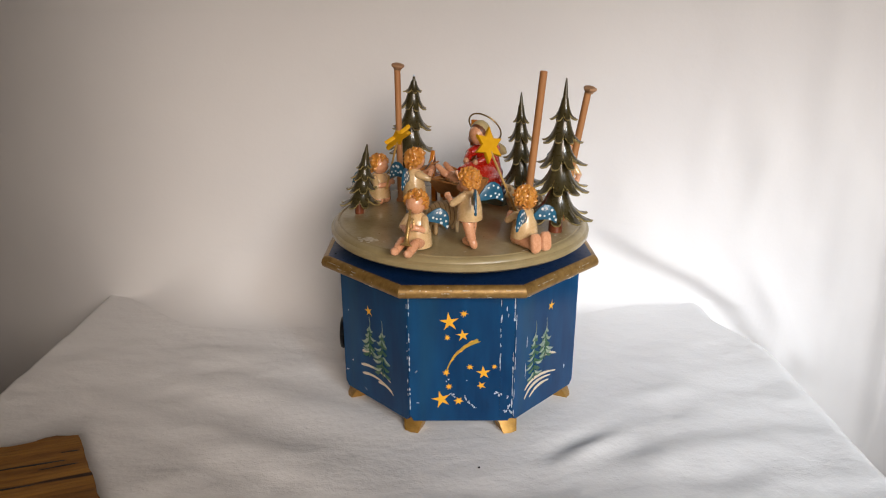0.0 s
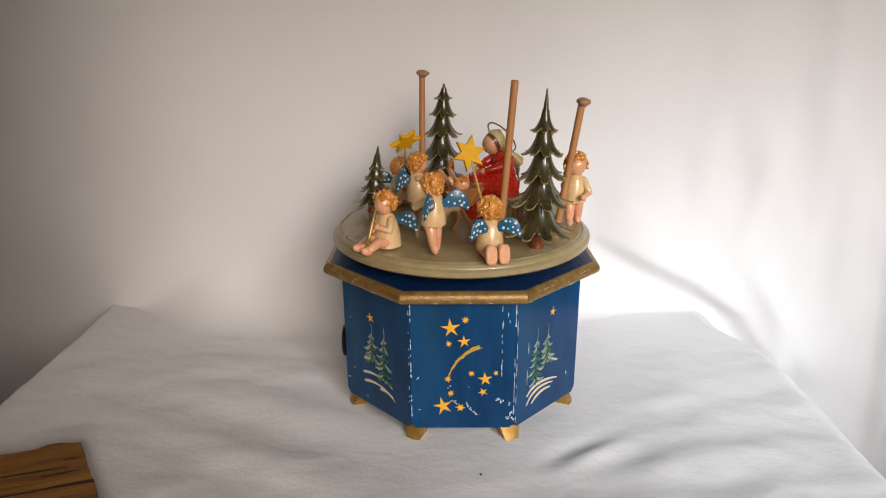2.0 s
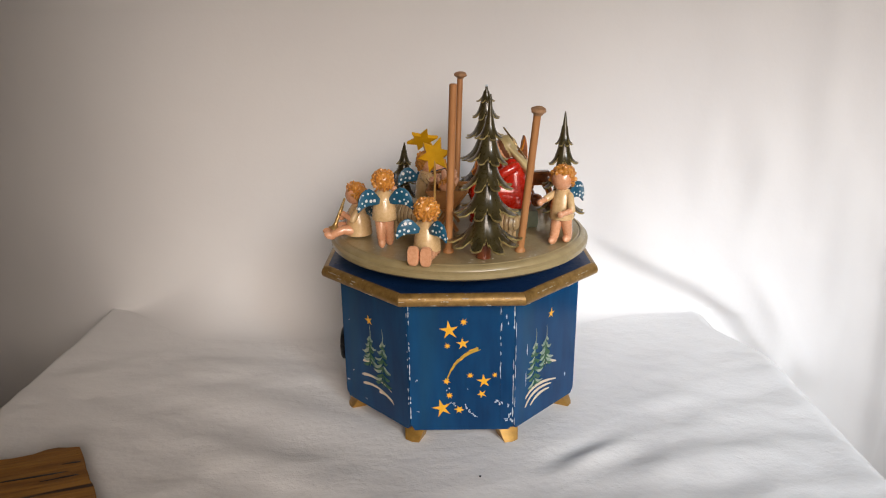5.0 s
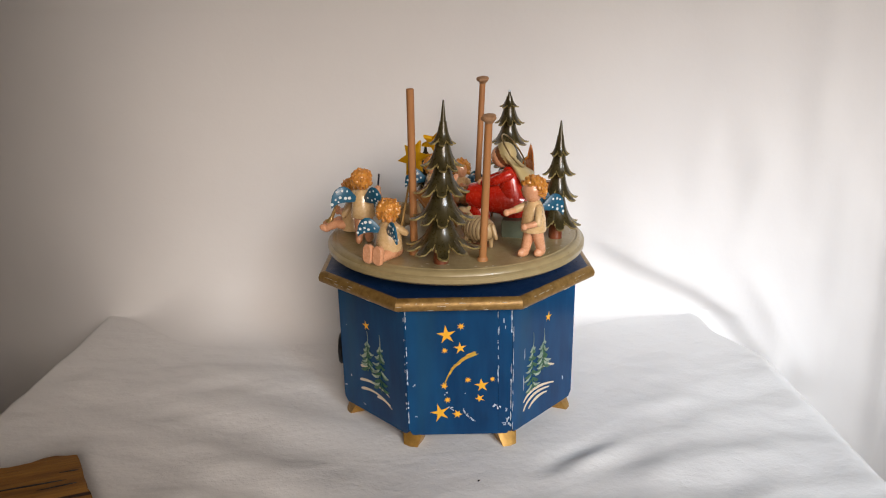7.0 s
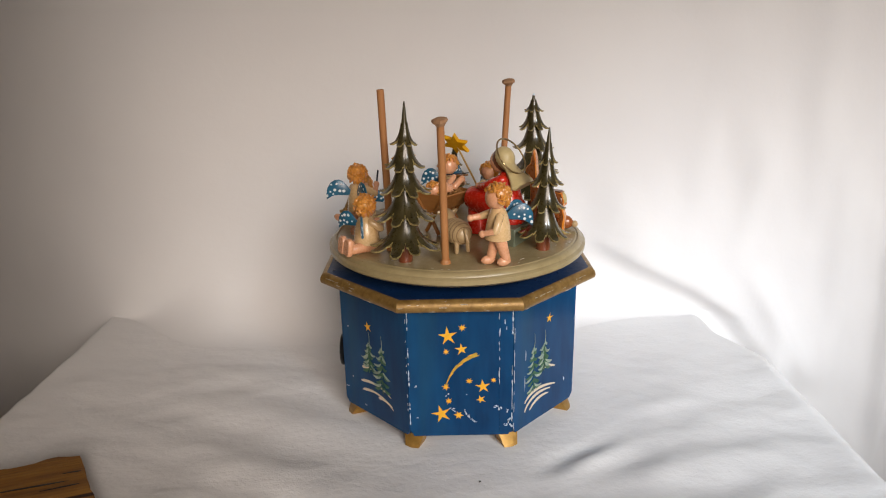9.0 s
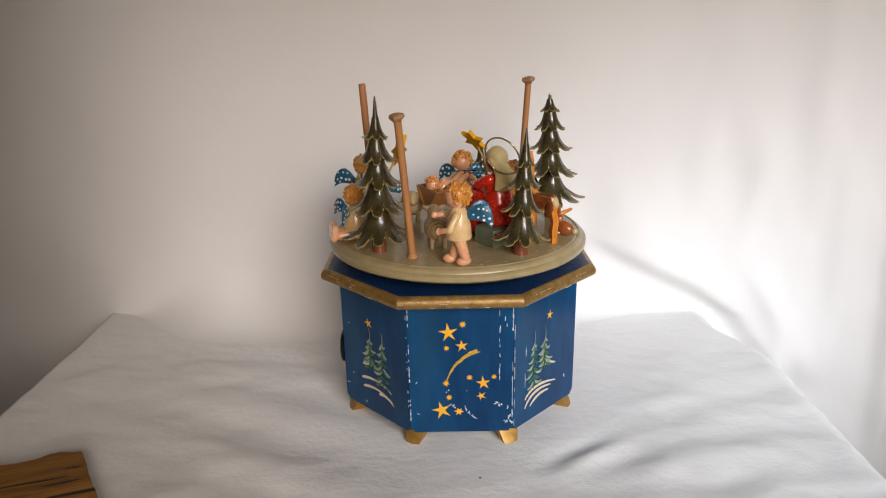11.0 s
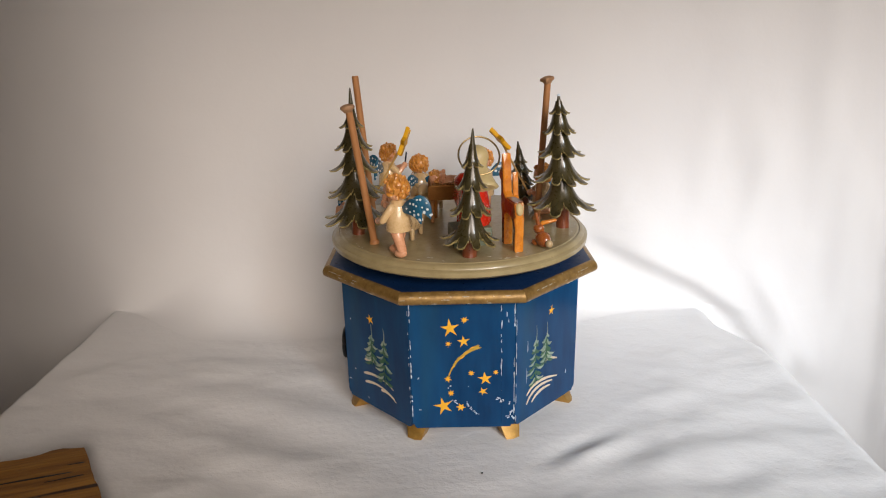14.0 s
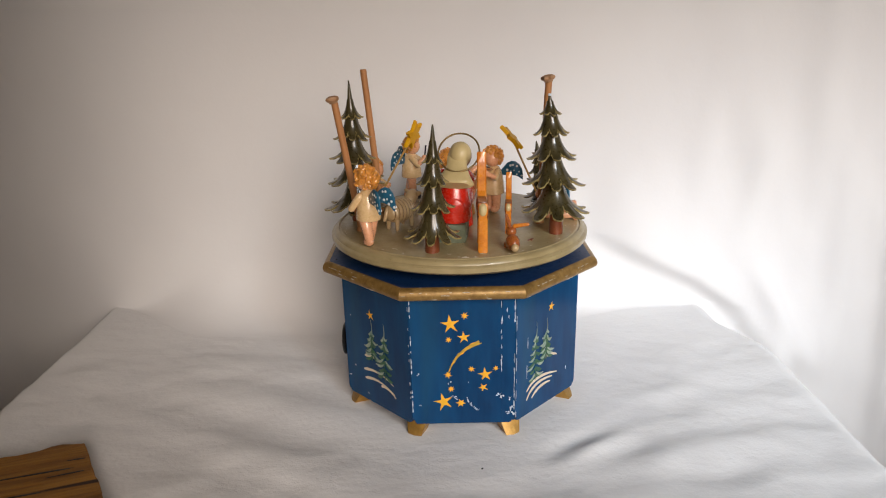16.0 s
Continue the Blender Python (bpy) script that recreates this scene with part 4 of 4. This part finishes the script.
def star_pole(foot_at, star_at, facing, tip):
    """Star on a thin pole; the star's flat side looks along facing."""
    ob = tagged(new("star_pole"), "flat golden six-pointed wooden star on a thin pole", "star", "star poles")
    b, s = Vector(foot_at), Vector(star_at)
    part("pole", Shape().rod((0, 0, 0), s - b - (s - b).normalized() * 0.002, 0.0007, "stick_tan", 8), ob)
    d = Vector((math.cos(radians(facing)), math.sin(radians(facing)), tip)).normalized()
    m = Matrix.Translation(s - b) @ d.to_track_quat("Z", "Y").to_matrix().to_4x4()
    sh = Shape().slab(star_outline(0.0108, 6, 0.50, 75, 0.04, 2), 0.0027, "star_gold", m @ Matrix.Translation((0, 0, -0.00135)), 0.05)
    part("star", sh, ob, "flat golden six-pointed star")
    on_disc(ob, b.x, b.y, 0, b.z)


star_pole((0.0335, -0.0495, 0.0125), (0.0157, -0.0334, 0.0529), -53, 0.35)
star_pole((-0.0495, 0.0215, 0.0120), (-0.0395, 0.0027, 0.0508), -35, -0.9)

# standing angel with a fiddle by the crib
sh = Shape()
for s in (-1, 1):
    sh.limb((0, s * 0.0024, 0.0140), (0, s * 0.0026, 0.0035), 0.0036, 0.0028, "skin")
    sh.ball((0.0014, s * 0.0026, 0.0026), (0.0040, 0.0025, 0.0026), "skin", (0, 0, 0), 12)
gown(sh, 0.0130, 0.0328, 0.0076)
head(sh, (0.0012, 0, 0.0378), 0.0061, 14)
arm(sh, (0.001, 0.0048, 0.0290), (0.0075, 0.0078, 0.0262), (0.0140, 0.0050, 0.0300))
arm(sh, (0.001, -0.0048, 0.0290), (0.0070, -0.0080, 0.0268), (0.0105, -0.0020, 0.0295))
sh.ball((0.0085, 0.0030, 0.0315), (0.0050, 0.0022, 0.0011), "crib_wood", (0, -14, 20), 14)
sh.rod((0.0125, 0.0045, 0.0325), (0.0185, 0.0068, 0.0340), 0.0006, "crib_wood", 8)
sh.rod((0.0060, -0.0050, 0.0325), (0.0150, 0.0090, 0.0345), 0.0004, "dark_stick", 6)
wing(sh, (-0.0045, 0.0030, 0.0270), 122, 18, 0.0134)
wing(sh, (-0.0045, -0.0030, 0.0270), 238, 18, 0.0134)
figurine("angel_figurine", sh, "standing wooden angel figurine playing a fiddle beside the crib", "figurine", -0.0292, -0.0035, 18, ANGELS)

# walking angel by the capped rod
sh = Shape()
sh.limb((0, -0.0026, 0.0165), (0.0030, -0.0030, 0.0045), 0.0037, 0.0028, "skin")
sh.ball((0.0048, -0.0030, 0.0028), (0.0044, 0.0026, 0.0027), "skin", (0, 0, 0), 12)
sh.limb((0, 0.0028, 0.0165), (-0.0036, 0.0030, 0.0048), 0.0037, 0.0028, "skin")
sh.ball((-0.0026, 0.0030, 0.0030), (0.0044, 0.0026, 0.0027), "skin", (0, 10, 0), 12)
gown(sh, 0.0155, 0.0345, 0.0074)
head(sh, (0.0012, 0, 0.0397), 0.0066, 16)
arm(sh, (0.001, -0.0050, 0.0300), (0.0070, -0.0080, 0.0275), (0.0135, -0.0080, 0.0270))
arm(sh, (0.001, 0.0050, 0.0300), (0.0050, 0.0085, 0.0228), (0.0110, 0.0040, 0.0208))
wing(sh, (-0.0045, 0.0022, 0.0290), 167, 12, 0.0135)
wing(sh, (-0.0045, -0.0022, 0.0290), 193, 12, 0.0135)
figurine("angel_figurine", sh, "walking wooden angel figurine in cream gown with arms held out", "figurine", 0.0708, 0.0185, 285, ANGELS)

# green seat and the mother figurine
sh = Shape().box((0, 0, 0.0055), (0.0175, 0.0240, 0.011), "seat_green")
seat = thing("seat_block", sh, "small grey-green painted wooden seat block", "seat")
on_disc(seat, 0.0257, 0.0325, 54)

sh = Shape()
# skirt over the knees, torso, arms, head and veil; the figure looks along +x
sh.limb((-0.001, 0, 0.0200), (0.0225, 0, 0.0225), 0.0100, 0.0098, "red_dress", 20)
sh.lathe([(0.0070, 0.0005), (0.0080, 0.0015), (0.0074, 0.009), (0.0070, 0.0185), (0.003, 0.024)], "red_dress", Matrix.Translation((0.0225, 0, 0)), 20)
sh.lathe([(0.0092, 0.0112), (0.0102, 0.0135), (0.0094, 0.024), (0.0078, 0.033), (0.0066, 0.038), (0.0025, 0.0425)], "red_dress", Matrix.Shear("XY", 4, (0.12, 0)) @ Matrix.Translation((-0.0025, 0, 0)), 20)
for s in (-1, 1):
    sh.limb((0.0015, s * 0.0066, 0.0385), (0.0100, s * 0.0086, 0.0345), 0.0036, 0.0032, "red_dress", 12)
    sh.limb((0.0100, s * 0.0086, 0.0345), (0.0185, s * 0.0048, 0.0322), 0.0030, 0.0022, "red_dress", 12)
    sh.ball((0.0204, s * 0.0038, 0.0322), 0.0021, "skin", (0, 0, 0), 10)
sh.ball((0.0089, -0.0030, 0.0478), (0.0062, 0.0060, 0.0070), "skin", (0, 18, 0), 18)
sh.ball((0.0073, -0.0030, 0.0489), (0.0064, 0.0066, 0.0073), "deer_brown", (0, 18, 0), 18)
sh.ball((0.0055, -0.0030, 0.0500), (0.0066, 0.0068, 0.0076), "veil", (0, 20, 0), 20)
# the veil narrows at the neck and flares to a wavy hem behind the shoulders
sh.lathe([(0.0098, -0.0012), (0.0112, 0), (0.0109, 0.0012), (0.0090, 0.0050), (0.0070, 0.0092), (0.0061, 0.0128), (0.0063, 0.0165), (0.0060, 0.0205)], "veil",
         pose(-0.0085, -0.0018, 0.0352, 0, 42, 0) @ Matrix.Diagonal((0.42, 1, 1, 1)), 30, lambda a, j: 1 + (0.07 * math.cos(5 * a) if j < 3 else 0.0))
figurine("mother_figurine", sh, "seated wooden mother figurine in red dress and cream veil", "figurine", 0.0205, 0.0318, 231, z=0.0)

sh = Shape().tube([(0, 0.0123 * math.cos(2 * math.pi * i / 48), 0.0123 * math.sin(2 * math.pi * i / 48)) for i in range(48)], 0.00055, "brass_wire", 8, True)
halo = thing("wire_halo", sh, "thin brass wire ring standing behind the mother figurine's head", "ring")
turning.append((halo, pose(0.0205, 0.0318, 0.0520, 0, 0, 231) @ pose(0.0006, -0.0030, 0, 0, 36, 0)))

# crib with straw and the child figurine
crib = tagged(new("crib"), "small brown wooden manger on crossed legs filled with straw", "crib")
for s in (-1, 1):
    part("side_board", Shape().box((0, 0, 0), (0.0290, 0.0012, 0.0140), "crib_wood", pose(0, s * 0.0088, 0.0215, -s * 38, 0, 0)), crib)
    part("end_board", Shape().slab([(-0.0128, 0.0115), (-0.0035, 0.0), (0.0035, 0.0), (0.0128, 0.0115)][::-1], 0.0012, "crib_wood", Matrix.Translation((s * 0.0130, 0, 0.0155)) @ pose(0, 0, 0, 90, 0, 90), 0.02), crib)
    for q in (-1, 1):
        part("leg", Shape().box((0, 0, 0), (0.0022, 0.0022, 0.0250), "crib_wood", pose(s * 0.0108 + q * 0.0012, 0, 0.0112, q * 32, 0, 0)), crib)
part("base_board", Shape().box((0, 0, 0.0158), (0.028, 0.008, 0.0012), "crib_wood"), crib)
rnd = random.Random(5)
sh = Shape()
for i in range(120):
    a = rnd.uniform(0, math.pi)
    x, y = rnd.uniform(-0.0105, 0.0105), rnd.gauss(0, 0.0055)
    z = 0.0235 + rnd.uniform(-0.001, 0.0022) + abs(y) * 0.25
    d = Vector((math.cos(a), math.sin(a) * 0.7, rnd.uniform(-0.2, 0.3))) * 0.0035
    sh.rod(Vector((x, y, z)) - d, Vector((x, y, z)) + d, 0.0003, "straw", 5)
sh.ball((0, 0, 0.0215), (0.0122, 0.0090, 0.0035), "straw", (0, 0, 0), 16)
part("straw_bed", sh, crib, "bed of brown straw")
on_disc(crib, -0.0010, -0.0085, 135)

sh = Shape()
sh.ball((-0.001, 0, 0.0268), (0.0095, 0.0050, 0.0044), "skin", (0, 0, 0), 16)
sh.ball((0.0088, 0, 0.0292), 0.0049, "skin", (0, 0, 0), 16)
curls(sh, (0.0096, 0, 0.0294), 0.0044, 23, 0.2)
for s in (-1, 1):
    sh.limb((0.0055, s * 0.0040, 0.0288), (0.0040, s * 0.0060, 0.0325), 0.0018, 0.0015, "skin", 10)
    sh.limb((-0.0085, s * 0.0028, 0.0285), (-0.0150, s * 0.0036, 0.0330), 0.0024, 0.0018, "skin", 10)
figurine("child_figurine", sh, "small bare wooden child figurine lying in the straw with raised arms", "figurine", -0.0010, -0.0085, 315)


# ---------------------------------------------------------------- animals
def sheep(label, x, y, heading, dark):
    sh = Shape()
    k = 9
    prof = []
    for j in range(k * 4 + 1):
        u = -1 + 2 * j / (k * 4)
        groove = 0.93 if j % 4 == 0 else 1.0
        prof.append((max(0.0004, 0.0078 * math.sqrt(max(0, 1 - abs(u) ** 2.4)) * groove), 0.0118 * u))
    m = Matrix.Translation((0, 0, 0.0118)) @ pose(0, 0, 0, 0, 90, 0)
    sh.lathe(prof, "fleece", m, 22)
    for j in range(1, k):
        u = -1 + 2 * j / k
        r = 0.0078 * math.sqrt(1 - abs(u) ** 2.4) * 0.945
        sh.tube([tuple(m @ Vector((r * math.cos(2 * math.pi * i / 24), r * math.sin(2 * math.pi * i / 24), 0.0118 * u))) for i in range(24)], 0.00026, "fleece_line", 6, True)
    for sx in (-1, 1):
        for sy in (-1, 1):
            sh.limb((sx * 0.0065, sy * 0.0036, 0.0075), (sx * 0.0068, sy * 0.0038, 0.0012), 0.0017, 0.0013, "fleece", 10)
    sh.limb((0.0095, 0, 0.0160), (0.0128, 0, 0.0192), 0.0042, 0.0040, "fleece", 14)
    sh.limb((0.0140, 0, 0.0195), (0.0178, 0, 0.0172), 0.0034, 0.0024, dark, 14)
    sh.limb((-0.0112, 0, 0.0150), (-0.0140, 0, 0.0085), 0.0016, 0.0012, "fleece", 10)
    for s in (-1, 1):
        sh.ball((0.0128, s * 0.0044, 0.0205), (0.0012, 0.0030, 0.0016), "fleece", (s * 25, 0, 0), 10)
    figurine("sheep_figurine", sh, label, "figurine", x, y, heading, "carved sheep")


sheep("carved cream wooden sheep with ringed fleece and dark face", 0.0415, -0.0025, 203, "dark_stick")
sheep("carved cream wooden sheep with ringed fleece beside the crib", -0.0102, -0.0345, 20, "fleece")


DEER = ((-10.6, 0), (-7.2, 0), (-6.6, 8), (-7.8, 13), (-5.2, 18.2), (-2.5, 20.0), (3.5, 20.2), (5.2, 18.5), (5.8, 0), (9.8, 0), (10.4, 17.5), (11.6, 23.5), (11.8, 32), (12.2, 38.0), (14.6, 39.6), (15.4, 41.8), (14.2, 44.2),
        (12.2, 46.0), (11.7, 49.2), (11.0, 52.2), (10.2, 54.4), (9.4, 52.4), (8.4, 48.0), (7.9, 40), (7.2, 32.2), (4.6, 29.8), (0, 29.2), (-6.5, 29.2), (-9.0, 28.6), (-10.6, 24.0), (-9.8, 19), (-11.2, 13.6), (-10.6, 8))


def deer(label, x, y, heading, k):
    q = 0.001 * k
    sh = Shape().cutout([(a * q, b * q) for a, b in DEER], 5.4 * q, "deer_back", "deer_orange", None, 0.7 * q)
    # dark saddle, pale sawn rump, shoulders and haunches
    sh.box((-2.2 * q, 0, 28.9 * q), (12.0 * q, 5.0 * q, 1.6 * q), "deer_brown", None, 0.5 * q)
    sh.ball((-9.9 * q, 0, 25.4 * q), (1.5 * q, 2.35 * q, 3.7 * q), "veil", (0, 16, 0), 14)
    for s in (-1, 1):
        sh.ball((8.6 * q, s * 2.0 * q, 24.0 * q), (2.8 * q, 1.4 * q, 6.0 * q), "deer_back", (0, 6, 0), 12)
        sh.ball((-7.0 * q, s * 2.0 * q, 22.0 * q), (3.2 * q, 1.4 * q, 5.4 * q), "deer_back", (0, -6, 0), 12)
    figurine("deer_figurine", sh, label, "figurine", x, y, heading, "carved deer")


deer("tall carved wooden deer, brown back, orange legs and pale rump", 0.0165, 0.0578, 241, 1.0)
deer("small carved wooden fawn, brown back and orange legs", -0.0140, 0.0385, 236, 0.66)

sh = Shape()
sh.ball((0, 0, 0.0046), (0.0060, 0.0042, 0.0046), "rabbit_brown", (0, -12, 0), 16)
sh.ball((0.0050, 0, 0.0098), (0.0038, 0.0032, 0.0033), "rabbit_brown", (0, 10, 0), 14)
sh.ball((-0.0066, 0, 0.0036), 0.0023, "fleece", (0, 0, 0), 12)
sh.limb((0.0042, 0.0012, 0.0135), (0.0030, 0.0032, 0.0200), 0.0013, 0.0009, "rabbit_brown", 10)
sh.limb((0.0040, -0.0018, 0.0132), (0.0010, -0.0088, 0.0148), 0.0014, 0.0010, "deer_orange", 10)
for s in (-1, 1):
    sh.ball((0.0045, s * 0.0030, 0.0018), (0.0030, 0.0016, 0.0018), "rabbit_brown", (0, 0, 0), 10)
figurine("rabbit_figurine", sh, "tiny carved brown rabbit with one raised ear and pale tail", "figurine", 0.0042, 0.0712, 248)


# ---------------------------------------------------------------- the turning
def motions():
    for ob, local in turning:
        walk(ob, [(t, Matrix.Translation(CENTRE) @ TILT @ pose(0, 0, 0, 0, 0, a) @ local) for t, a in zip(TURN_TIMES, TURN)])


motions()
